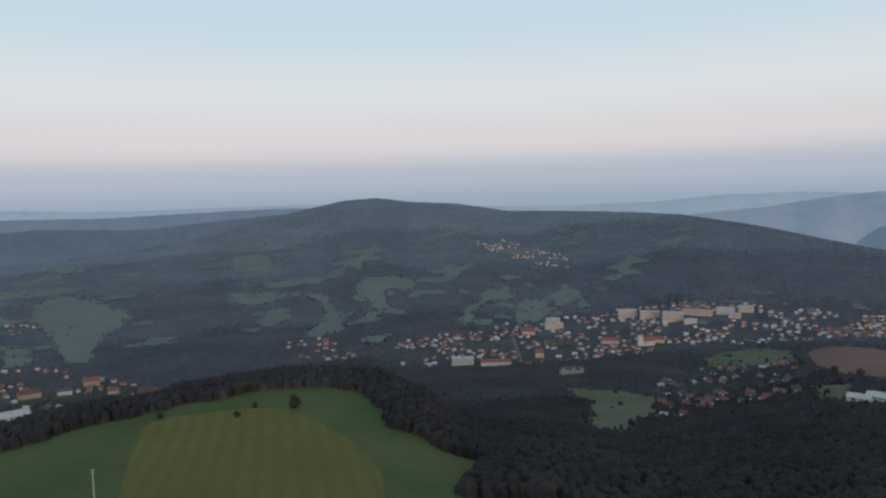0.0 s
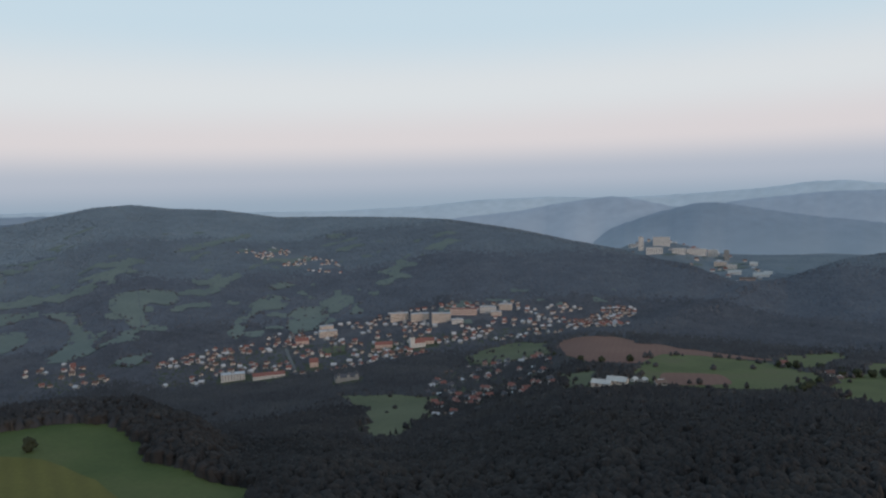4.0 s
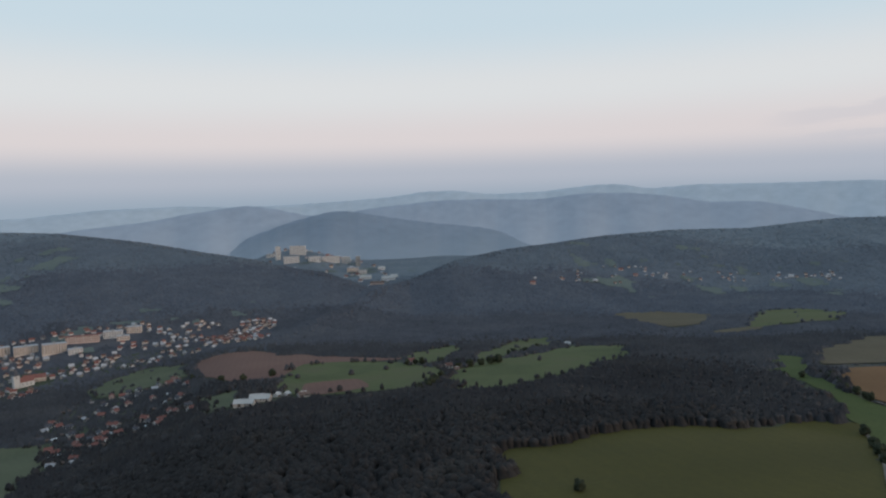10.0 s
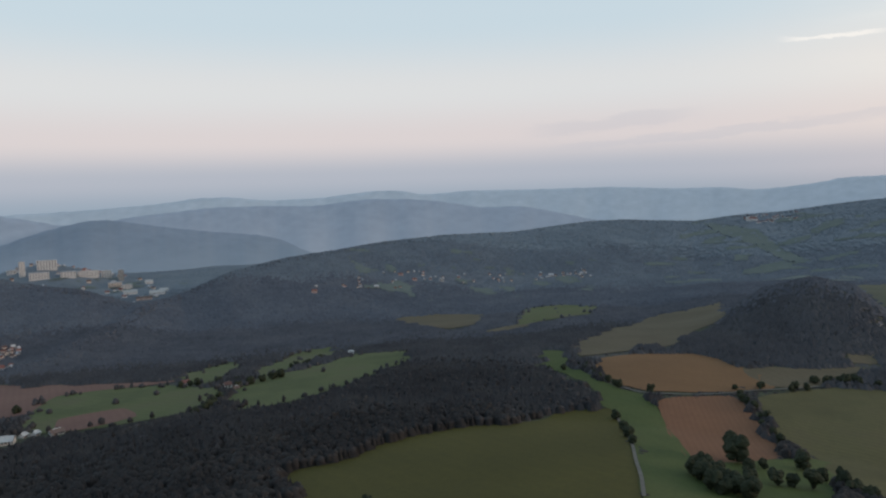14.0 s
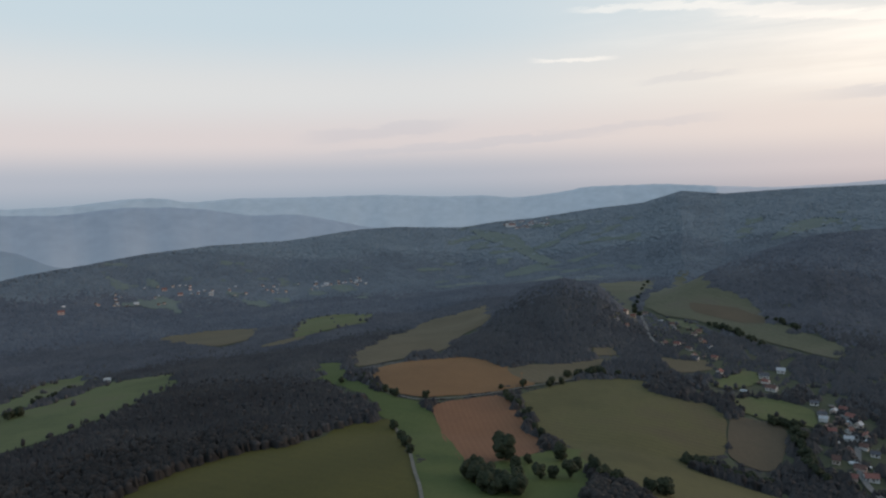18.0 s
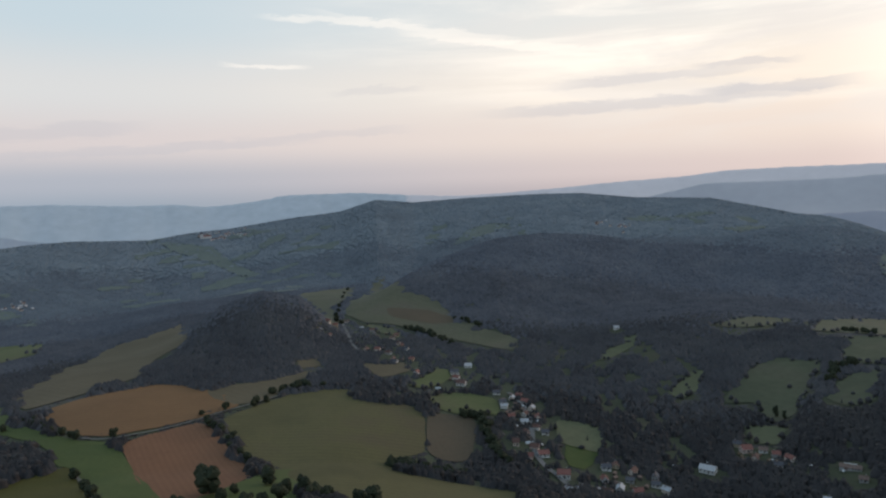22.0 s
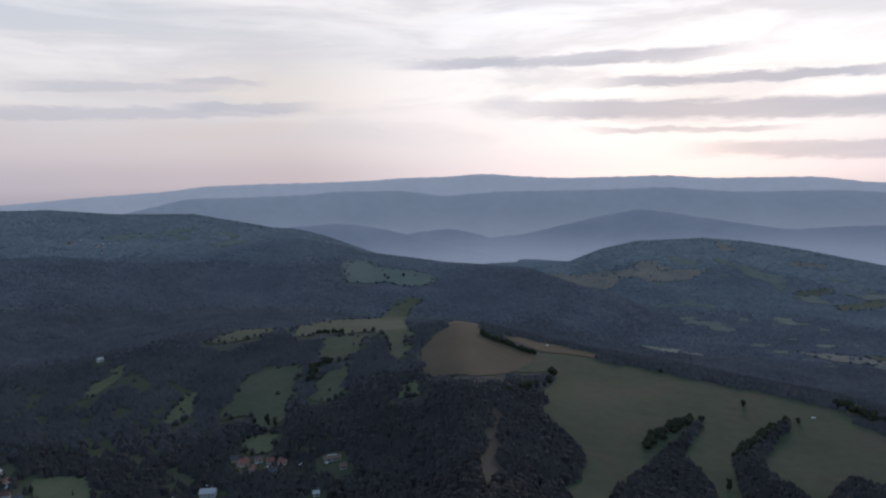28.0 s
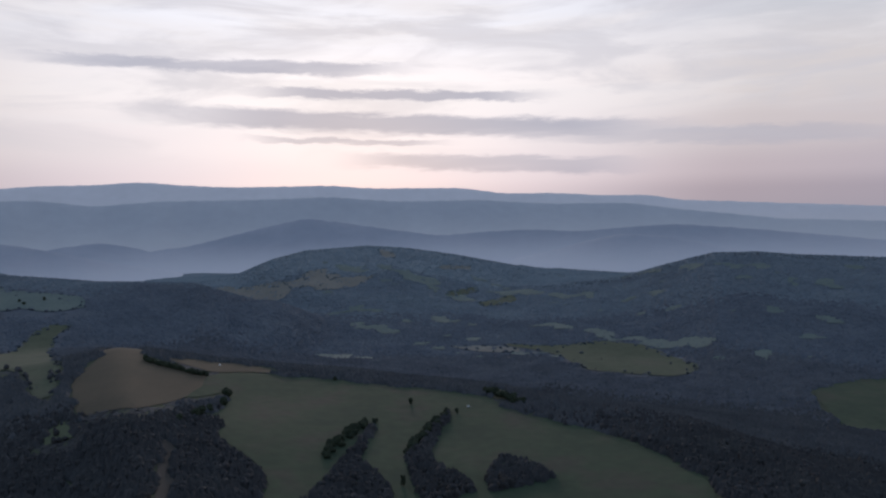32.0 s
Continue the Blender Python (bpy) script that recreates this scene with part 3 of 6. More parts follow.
# far ranges: distance, painted haze tone, then heading and height along the crest
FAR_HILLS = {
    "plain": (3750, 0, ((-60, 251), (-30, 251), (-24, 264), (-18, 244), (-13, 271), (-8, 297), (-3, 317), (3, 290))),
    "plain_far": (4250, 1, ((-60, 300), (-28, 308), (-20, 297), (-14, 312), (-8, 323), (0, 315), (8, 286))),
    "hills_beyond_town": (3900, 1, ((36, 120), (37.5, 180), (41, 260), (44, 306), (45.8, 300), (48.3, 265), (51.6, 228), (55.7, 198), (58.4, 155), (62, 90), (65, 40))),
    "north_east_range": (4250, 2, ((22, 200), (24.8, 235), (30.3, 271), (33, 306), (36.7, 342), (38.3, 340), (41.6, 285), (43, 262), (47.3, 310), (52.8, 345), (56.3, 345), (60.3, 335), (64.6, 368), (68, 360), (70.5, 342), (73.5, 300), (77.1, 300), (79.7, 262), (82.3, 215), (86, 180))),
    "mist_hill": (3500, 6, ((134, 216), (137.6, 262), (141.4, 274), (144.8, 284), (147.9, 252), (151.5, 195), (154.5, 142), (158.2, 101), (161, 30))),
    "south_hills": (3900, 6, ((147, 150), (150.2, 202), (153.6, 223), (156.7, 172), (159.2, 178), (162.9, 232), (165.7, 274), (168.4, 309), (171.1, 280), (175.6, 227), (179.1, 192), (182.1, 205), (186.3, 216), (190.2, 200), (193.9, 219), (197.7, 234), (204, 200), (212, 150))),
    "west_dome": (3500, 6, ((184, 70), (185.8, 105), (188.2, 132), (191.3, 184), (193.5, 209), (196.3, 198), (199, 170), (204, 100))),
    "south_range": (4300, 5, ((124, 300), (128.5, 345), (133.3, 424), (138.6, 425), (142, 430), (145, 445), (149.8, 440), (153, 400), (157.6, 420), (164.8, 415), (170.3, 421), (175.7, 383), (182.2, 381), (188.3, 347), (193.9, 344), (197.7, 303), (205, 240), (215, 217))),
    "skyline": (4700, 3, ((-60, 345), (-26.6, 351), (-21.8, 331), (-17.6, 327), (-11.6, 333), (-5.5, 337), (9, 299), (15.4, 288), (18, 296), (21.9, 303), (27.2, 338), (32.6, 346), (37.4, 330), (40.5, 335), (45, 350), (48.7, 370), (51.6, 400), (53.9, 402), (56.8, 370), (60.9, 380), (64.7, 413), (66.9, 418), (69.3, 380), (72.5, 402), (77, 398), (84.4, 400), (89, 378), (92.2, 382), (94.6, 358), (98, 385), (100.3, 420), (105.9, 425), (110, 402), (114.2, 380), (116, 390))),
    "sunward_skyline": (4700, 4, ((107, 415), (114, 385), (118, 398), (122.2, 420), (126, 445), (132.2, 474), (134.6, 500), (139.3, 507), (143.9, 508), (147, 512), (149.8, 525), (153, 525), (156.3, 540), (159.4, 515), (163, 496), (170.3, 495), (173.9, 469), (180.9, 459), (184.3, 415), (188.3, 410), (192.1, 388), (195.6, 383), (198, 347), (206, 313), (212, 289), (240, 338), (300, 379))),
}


def build_far_hills():
    for far, tone, points in FAR_HILLS.values():
        a = np.array(points, dtype=float)
        az = np.arange(a[0, 0], a[-1, 0], 0.15)
        steps = np.array([-1, -0.6, -0.3, -0.12, -0.04, 0, 0.04, 0.15, 0.3])
        rc, zc = np.full(len(az), float(far)), np.interp(az, a[:, 0], a[:, 1])
        soft = np.convolve(np.pad(zc, 5, mode="edge"), np.ones(11) / 11, "valid")
        wood = ripple(az * 60, az * 0, 55, 11) * 2 + ripple(az * 60, az * 0, 17, 5) * 2.0
        R = rc[:, None] + steps * 700 * (1 + 0.2 * ripple(az * 30, az * 0, 120, 2)[:, None])
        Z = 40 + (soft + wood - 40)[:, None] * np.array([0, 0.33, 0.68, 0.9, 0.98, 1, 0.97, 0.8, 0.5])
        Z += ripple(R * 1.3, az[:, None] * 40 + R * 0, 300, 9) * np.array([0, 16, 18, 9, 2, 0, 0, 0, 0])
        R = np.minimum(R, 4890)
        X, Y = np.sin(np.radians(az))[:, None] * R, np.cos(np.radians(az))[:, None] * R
        me = plain_mesh("far_hills", np.stack([X.ravel(), Y.ravel(), Z.ravel()], 1).tolist(), lattice(len(az), len(steps)), HAZE_TONES[tone])
        me.polygons.foreach_set("use_smooth", [True] * len(me.polygons))
        tagged(new("far_hills", me), "distant wooded hill range with blue haze painted into its colour", "hills", kind="structure")


build_ground()
build_far_hills()
# ---- fields: kind and plan outline ----
FIELDS = [
    ("meadow", (-305, 441), (-262, 455), (-223, 490), (-173, 518), (-114, 536), (-76, 539), (-40, 533), (-19, 505), (-11, 427), (17, 388), (41, 370), (24, 332), (11, 238), (-224, 309)),
    ("mown", (-184, 487), (-107, 491), (-66, 455), (-36, 396), (-17, 329), (-18, 240), (-132, 275)),
    ("pasture", (224, 929), (259, 888), (337, 831), (272, 683), (193, 590), (167, 597), (239, 823)),
    ("pasture", (-853, 1799), (-820, 1880), (-720, 1835), (-590, 1708), (-572, 1614), (-589, 1508), (-534, 1301), (-586, 1310), (-693, 1515), (-797, 1647)),
    ("pasture", (-759, 1444), (-702, 1459), (-633, 1306), (-680, 1285)),
    ("pasture", (-1087, 1999), (-960, 1976), (-911, 1898), (-959, 1855), (-1017, 1864)),
    ("pasture", (-1070, 2343), (-930, 2340), (-859, 2153), (-966, 2161)),
    ("pasture", (-480, 2302), (-371, 2348), (-317, 2205), (-319, 2092), (-430, 2077)),
    ("pasture", (-609, 2696), (-425, 2720), (-400, 2571), (-528, 2496)),
    ("pasture", (-290, 1590), (-270, 1718), (-221, 1704), (-212, 1622), (-257, 1536)),
    ("pasture", (-214, 1842), (-132, 1816), (-116, 1681), (-86, 1605), (-80, 1481), (-128, 1422), (-181, 1436), (-148, 1528), (-136, 1631), (-150, 1748)),
    ("pasture", (-60, 1875), (85, 1894), (90, 1786), (62, 1756), (20, 1778), (5, 1724), (15, 1620), (-12, 1561), (-37, 1690), (-65, 1744)),
    ("pasture", (-59, 1375), (9, 1417), (14, 1364), (-25, 1319)),
    ("pasture", (162, 1524), (242, 1712), (298, 1782), (346, 1730), (309, 1654), (261, 1656), (218, 1602), (193, 1477), (161, 1422)),
    ("pasture", (307, 1609), (345, 1658), (403, 1638), (391, 1544), (335, 1446), (269, 1426)),
    ("pasture", (304, 1859), (357, 1891), (387, 1849), (311, 1812)),
    ("pasture", (456, 1606), (488, 1599), (466, 1529), (434, 1532)),
    ("pasture", (302, 1290), (355, 1282), (340, 1232), (292, 1229)),
    ("pasture", (91, 2295), (261, 2469), (380, 2587), (393, 2535), (204, 2310)),
    ("pasture", (620, 2437), (679, 2391), (660, 2328), (612, 2370)),
    ("pasture", (-403, 1852), (-230, 1861), (-251, 1786), (-336, 1712)),
    ("pasture", (495, 1067), (589, 1077), (627, 1007), (577, 911), (535, 981), (467, 968)),
    ("brown", (630, 992), (677, 983), (713, 937), (716, 728), (741, 630), (710, 644), (644, 747), (551, 679), (510, 722), (561, 874)),
    ("meadow", (619, 751), (675, 709), (705, 630), (686, 565), (690, 530), (624, 490), (558, 469), (498, 536), (479, 607), (544, 675)),
    ("brown", (532, 620), (584, 578), (545, 523), (498, 545), (489, 572)),
    ("meadow", (638, 492), (745, 527), (860, 492), (942, 490), (960, 399), (862, 361), (734, 370), (611, 384), (557, 421)),
    ("meadow", (767, 673), (937, 705), (907, 650), (747, 574), (703, 578)),
    ("meadow", (791, 568), (998, 633), (1058, 592), (1015, 526), (925, 528), (824, 524), (745, 518)),
    ("pasture", (483, 1039), (584, 1057), (612, 999), (563, 888), (516, 923), (471, 970)),
    ("pasture", (461, 723), (481, 661), (429, 602), (401, 612), (417, 657)),
    ("dark_meadow", (380, 252), (420, 222), (458, 222), (515, 194), (575, 125), (616, 118), (642, 73), (616, 67), (514, 46), (409, 32), (310, 25), (253, 175), (339, 224)),
    ("meadow", (922, 199), (916, 165), (803, 133), (714, 75), (695, 42), (561, 15), (488, 3), (518, -35), (557, -67), (579, -98), (387, -65), (318, 24), (497, 41), (616, 65), (636, 72), (647, 83), (707, 96), (773, 140), (800, 171)),
    ("orange", (844, 119), (894, 59), (920, 3), (880, -45), (825, -79), (788, -80), (755, -33), (714, 43), (727, 71), (781, 99)),
    ("grain", (692, 40), (742, -32), (721, -43), (627, -56), (563, -65), (515, -35), (481, 7)),
    ("tan", (1443, 641), (1515, 565), (1531, 448), (1322, 394), (1241, 442), (1311, 527)),
    ("meadow", (1255, 315), (1599, 373), (1651, 305), (1593, 196), (1399, 183), (1322, 267)),
    ("tan", (1201, 364), (1303, 305), (1336, 259), (1207, 304)),
    ("olive", (744, -53), (830, -143), (830, -208), (787, -227), (723, -269), (605, -223), (592, -186), (557, -172), (530, -213), (491, -257), (420, -215), (380, -118), (470, -108), (500, -86), (588, -78), (621, -65), (673, -61)),
    ("dry", (718, -268), (693, -311), (662, -305), (577, -253), (599, -221)),
    ("tan", (875, -51), (888, -113), (923, -158), (922, -206), (883, -156), (805, -111), (791, -76), (830, -53)),
    ("pasture", (1217, -346), (1164, -379), (1109, -389), (1134, -350)),
    ("meadow", (780, -295), (785, -341), (742, -366), (686, -345), (710, -300), (730, -285)),
    ("meadow", (832, -286), (865, -322), (903, -353), (890, -377), (826, -337), (806, -299)),
    ("tan", (958, -264), (952, -327), (901, -320), (872, -264)),
    ("tan", (979, -179), (996, -220), (951, -209), (937, -174)),
    ("meadow", (600, -371), (629, -402), (613, -413), (566, -390), (535, -352), (547, -339)),
    ("valley", (628, -599), (702, -743), (648, -795), (600, -724), (575, -673), (547, -625), (548, -590), (604, -632)),
    ("valley", (553, -679), (587, -755), (567, -797), (534, -743), (506, -696), (516, -672)),
    ("valley", (691, -880), (669, -929), (625, -931), (597, -863), (582, -807), (624, -799)),
    ("valley", (835, -785), (876, -910), (840, -975), (788, -868), (801, -807)),
    ("valley", (823, -970), (863, -1186), (850, -1292), (890, -1453), (889, -1515), (847, -1538), (840, -1431), (564, -971), (498, -829), (514, -820), (582, -918), (638, -964), (747, -885)),
    ("pasture", (1185, -1657), (1158, -1739), (1094, -1714), (1010, -1722), (912, -1715), (877, -1649), (936, -1594), (1012, -1608), (1068, -1503)),
    ("pasture", (2236, -969), (2406, -1115), (2434, -1224), (2344, -1273), (2277, -1120), (2233, -1010)),
    ("pasture", (2210, -1650), (2205, -1786), (2065, -1823), (2141, -1678)),
    ("pasture", (2131, -1810), (2091, -1950), (2044, -1979), (2046, -1849)),
    ("pasture", (1895, -1833), (1885, -2010), (1847, -2034), (1832, -1840)),
    ("pasture", (2956, -25), (2777, -234), (2530, -272), (2340, -346), (2338, -288), (2582, -195), (2740, -98)),
    ("pasture", (681, -569), (716, -634), (709, -659), (673, -614), (658, -572)),
    ("pasture", (565, -574), (530, -600), (504, -558), (527, -541)),
    ("pasture", (452, -719), (430, -748), (405, -704), (430, -688)),
    ("pasture", (827, -564), (880, -655), (878, -688), (843, -649), (815, -576)),
    ("dry", (507, -888), (510, -979), (676, -1420), (445, -984), (400, -962), (356, -955), (343, -901), (342, -815), (364, -744), (428, -749)),
    ("upland", (355, -947), (323, -995), (219, -1007), (90, -972), (-1, -950), (-67, -855), (-94, -787), (-93, -618), (150, -428), (186, -543), (189, -626), (211, -664), (262, -712), (293, -792), (308, -905), (341, -822)),
    ("upland", (56, -922), (-16, -875), (-117, -824), (-180, -736), (-213, -644), (-193, -524), (1, -496), (67, -642), (102, -780)),
    ("dry", (462, -1011), (417, -1018), (339, -1047), (262, -1016), (323, -995), (358, -968)),
    ("tan", (36, -1687), (-56, -1679), (-142, -1645), (-138, -1604), (-53, -1621)),
    ("upland", (-79, -1700), (-224, -1661), (-341, -1702), (-434, -1642), (-491, -1401), (-414, -1337), (-314, -1372), (-252, -1397), (-214, -1589)),
    ("tan", (918, -2640), (559, -2415), (534, -2344), (627, -1833)),
    ("tan", (545, -2484), (446, -2524), (440, -2380), (262, -2437), (321, -2286), (447, -2231)),
    ("tan", (307, -2823), (227, -2760), (221, -2684), (267, -2674)),
    ("tan", (59, -2658), (-79, -2739), (-60, -2664), (49, -2610)),
    ("upland", (37, -2320), (-70, -2445), (-86, -2394), (22, -2268)),
    ("upland", (-63, -2226), (-196, -2359), (-197, -2246), (-88, -2162)),
    ("pasture", (657, -394), (623, -433), (558, -390), (597, -360)),
    ("track", (305, -669), (297, -687), (229, -510), (232, -475)),
    ("tan", (-20, -974), (-55, -957), (-58, -914), (-35, -914)),
    ("tan", (895, -2619), (553, -2410), (489, -2492), (380, -2429), (448, -2264), (708, -2477)),
    ("upland", (-595, -1205), (-793, -1308), (-773, -1166), (-653, -988), (-538, -984)),
    ("tan", (1456, -63), (1172, -53), (1093, 5), (976, 21), (904, 78), (858, 136), (971, 160), (1114, 129), (1345, 68), (1373, 3)),
    ("olive", (1810, -339), (1905, -452), (1948, -543), (1542, -415), (1445, -358), (1326, -322), (1224, -307), (1176, -270), (1460, -308)),
    ("olive", (1537, -433), (1989, -604), (1996, -648), (1861, -588), (1366, -481), (1317, -519), (1222, -513), (1171, -501), (1096, -515), (1009, -544), (940, -502), (986, -480), (1037, -460), (1088, -437), (1132, -416), (1188, -387), (1222, -347), (1305, -339), (1417, -363)),
    ("dry", (1299, -413), (1234, -486), (1134, -504), (1155, -455), (1233, -402)),
]
# settlements: outline and number of houses
SETTLEMENTS = {
    "far_town": (0, ((1770, 2227), (2652, 3197), (2863, 3185), (2186, 2112), (1915, 1650), (1785, 1569), (1326, 1257), (1807, 1895), (1218, 1503))),
    "town": (78, ((7, 1315), (260, 1438), (506, 1476), (749, 1352), (849, 1263), (896, 1159), (809, 1057), (688, 1054), (494, 1132), (284, 1086), (151, 1126), (12, 1178))),
    "village": (58, ((343, 862), (429, 986), (512, 975), (573, 932), (440, 678), (390, 639), (361, 660), (317, 668), (269, 655), (278, 722))),
    "left_town": (40, ((-651, 1125), (-670, 1263), (-660, 1366), (-498, 1206), (-351, 1138), (-184, 556), (-215, 546), (-452, 1005), (-478, 933), (-525, 890))),
    "hamlet": (9, ((-856, 1656), (-736, 1675), (-685, 1563), (-779, 1530))),
    "hill_village": (0, ((272, 2249), (414, 2314), (557, 2065), (526, 1886), (440, 2010), (362, 2133))),
    "mid": (12, ((-211, 1365), (-141, 1441), (-46, 1261), (-123, 1205))),
    "ridge_village": (0, ((1606, 981), (1919, 855), (2084, 588), (2220, 321), (2183, 201), (2024, 503), (1754, 817))),
    "hill_town": (0, ((2995, -175), (3032, -384), (2884, -365), (2880, -205))),
    "valley_village": (20, ((1093, -227), (1281, -314), (1164, -379), (990, -354), (933, -400), (808, -369), (801, -311), (931, -315), (1089, -264))),
    "road_village": (15, ((769, -372), (748, -404), (654, -375), (545, -327), (507, -332), (470, -291), (555, -303), (616, -338), (687, -344))),
    "bottom": (9, ((554, -365), (506, -415), (475, -395), (481, -320))),
    "yard": (9, ((534, -528), (483, -541), (418, -566), (400, -533), (423, -517), (501, -505))),
    "plateau": (0, ((2205, -1514), (2251, -1626), (2109, -1640), (2032, -1540), (2081, -1476))),
    "town_end": (8, ((872, 1216), (967, 1201), (886, 1086), (767, 1006), (741, 1126))),
}
# copses that stand in the fields
WOOD_PATCHES = [
    ((146, -534), (153, -588), (144, -631), (136, -674), (124, -729), (115, -809), (110, -798), (117, -700), (96, -662), (80, -634), (72, -580)),
    ((70, -708), (59, -749), (46, -806), (25, -859), (22, -845), (36, -787), (45, -735), (43, -695), (19, -667), (-1, -630), (45, -595), (58, -644)),
    ((-11, -672), (-29, -706), (-52, -696), (-76, -654), (-13, -624)),
    ((879, 76), (938, 70), (959, 48), (909, 32)),
    ((800, -203), (822, -234), (800, -254), (730, -285), (720, -283), (742, -244), (778, -205)),
    ((289, -698), (259, -703), (207, -650), (191, -623), (197, -581), (226, -560), (259, -606)),
]
# ---- hedges and single trees: what, how many, height, plan line ----
TREE_LINES = [
    ("hedge along the meadow", 9, 8, (811, 130), (766, 103), (711, 69)),
    ("hedge beside the stubble", 9, 9, (746, -38), (704, -51), (649, -55), (593, -65)),
    ("lane trees", 4, 9, (608, 66), (565, 56), (541, 50), (514, 45)),
    ("road trees", 4, 8, (709, 42), (765, -38), (785, -64), (797, -97)),
    ("big lone oak", 1, 20, (510, -25)),
    ("field bushes", 3, 9, (483, -31), (500, -41), (549, -70)),
    ("low copse", 10, 12, (448, 1), (432, -7), (414, -16), (457, -42), (469, -67)),
    ("meadow bushes", 3, 7, (779, 157), (787, 142), (804, 117)),
    ("lone bush", 1, 7, (322, 166)),
    ("lone bush", 1, 6, (328, 170)),
    ("hedge at the olive field", 40, 10, (574, -180), (567, -199), (551, -238)),
    ("clump by the road", 8, 11, (831, -125), (849, -149), (839, -170)),
    ("road bushes", 4, 8, (783, -93), (799, -109), (775, -62), (839, -182)),
    ("low copse", 10, 13, (457, 3), (436, -12), (413, -24)),
    ("low trees", 7, 12, (535, -66), (486, -73), (462, -84), (443, -105), (445, -135)),
    ("village trees", 5, 9, (697, -301), (692, -315)),
    ("lone tree on the dome", 1, 9, (-77, 480)),
    ("dome bushes", 3, 5, (-106, 490), (-172, 490), (-115, 470)),
    ("upland hedge", 24, 10, (151, -696), (137, -763), (118, -820)),
    ("upland hedge", 26, 10, (70, -721), (53, -788), (25, -865)),
    ("upland bushes", 3, 8, (74, -897), (15, -859), (187, -993)),
    ("single poplar", 1, 13, (68, -638)),
    ("field hedge", 34, 9, (446, -962), (394, -948), (353, -945)),
    ("edge hedge", 24, 10, (-25, -954), (-52, -922), (-71, -896)),
    ("farm trees", 5, 10, (686, 594), (699, 583), (730, 527)),
    ("farm trees", 6, 11, (677, 509), (740, 505), (759, 494)),
    ("farm copse", 8, 11, (534, 450), (563, 456), (602, 469)),
    ("field hedge", 8, 8, (829, 527), (875, 527), (924, 523)),
    ("field trees", 5, 10, (525, 839), (526, 806), (502, 700), (574, 710)),
    ("valley hedge", 10, 9, (1932, -512), (1431, -359), (1307, -318), (1218, -309)),
    ("valley hedge", 14, 11, (1156, -406), (1101, -425), (1020, -440)),
    ("valley hedge", 7, 10, (1159, -497), (1125, -514), (1083, -521)),
    ("garden row", 8, 9, (697, -300), (689, -317), (677, -324)),
    ("village row", 12, 11, (667, -313), (608, -289), (561, -288)),
    ("meadow hedge", 8, 9, (734, -936), (711, -946), (671, -932)),
    ("wood strip", 10, 11, (583, -714), (606, -770), (600, -796)),
    ("tall poplars", 2, 15, (559, -613), (548, -613)),
    ("slope trees", 3, 9, (1031, -1645), (1013, -1632), (986, -1669)),
    ("lower copse", 6, 12, (308, -729), (299, -780), (302, -887)),
]
# buildings: kind, x, y, width, height, depth, turn, wall colour, roof colour
BUILDINGS = {}
BUILDINGS["town"] = [
    ("slab", 507, 1407, 37.7, 15.7, 13.0, -14, 1, 3),
    ("slab", 540, 1370, 38.2, 13.6, 13.0, -18, 1, 3),
    ("slab", 567, 1319, 38.4, 16.9, 13.0, -28, 1, 3),
    ("slab", 623, 1329, 56.5, 11.8, 12.0, -34, 4, 0),
    ("slab", 673, 1313, 32.8, 11.8, 12.0, -36, 0, 3),
    ("slab", 715, 1311, 26.5, 11.1, 12.0, -39, 1, 3),
    ("slab", 587, 1284, 23.1, 7.9, 11.0, -20, 0, 3),
    ("slab", 678, 1286, 21.6, 7.2, 11.0, -34, 1, 3),
]
BUILDINGS["town centre"] = [
    ("slab", 342, 1378, 35.9, 10.5, 14.0, -5, 1, 3),
    ("slab", 354, 1434, 28.5, 8.2, 12.0, -4, 1, 3),
    ("house", 282, 1345, 25.0, 11.4, 12.0, -13, 4, 0),
    ("slab", 127, 1165, 37.0, 9.5, 16.0, -7, 0, 3),
    ("house", 181, 1145, 50.4, 8.7, 14.0, -5, 0, 0),
    ("church", 449, 1187, 8.4, 31.7, 9.0, -1, 0, 2),
    ("ruin", 271, 1004, 35.0, 12.2, 12.0, -6, 3, 2),
    ("house", 482, 1201, 32.2, 10.7, 12.0, -27, 1, 0),
    ("house", 406, 1222, 32.1, 10.7, 11.0, -19, 4, 0),
    ("house", 260, 1162, 13.9, 13.9, 10.0, -13, 4, 0),
]
BUILDINGS["left town"] = [
    ("hall", -511, 968, 45.0, 10.0, 22.5, 35, 0, 3),
    ("house", -502, 986, 18.4, 11.0, 10.0, 26, 4, 0),
    ("house", -480, 1164, 24.9, 13.5, 12.0, 21, 2, 0),
    ("house", -546, 1098, 30.4, 13.2, 12.0, 33, 2, 1),
    ("house", -501, 1115, 20.2, 10.1, 11.0, 17, 0, 2),
    ("house", -373, 1095, 25.0, 12.5, 12.0, 23, 2, 1),
    ("house", -428, 1111, 15.8, 9.9, 10.0, 20, 1, 0),
]
BUILDINGS["farm"] = [
    ("hall", 429, 592, 20.0, 5.5, 11.0, -52, 1, 3),
    ("hall", 450, 593, 21.0, 6.2, 13.0, -52, 1, 3),
    ("hall", 474, 595, 7.1, 2.5, 4.5, 13, 0, 3),
    ("hall", 481, 588, 7.1, 2.5, 4.5, 12, 0, 3),
    ("hall", 485, 566, 12.0, 4.4, 10.5, -26, 3, 4),
]
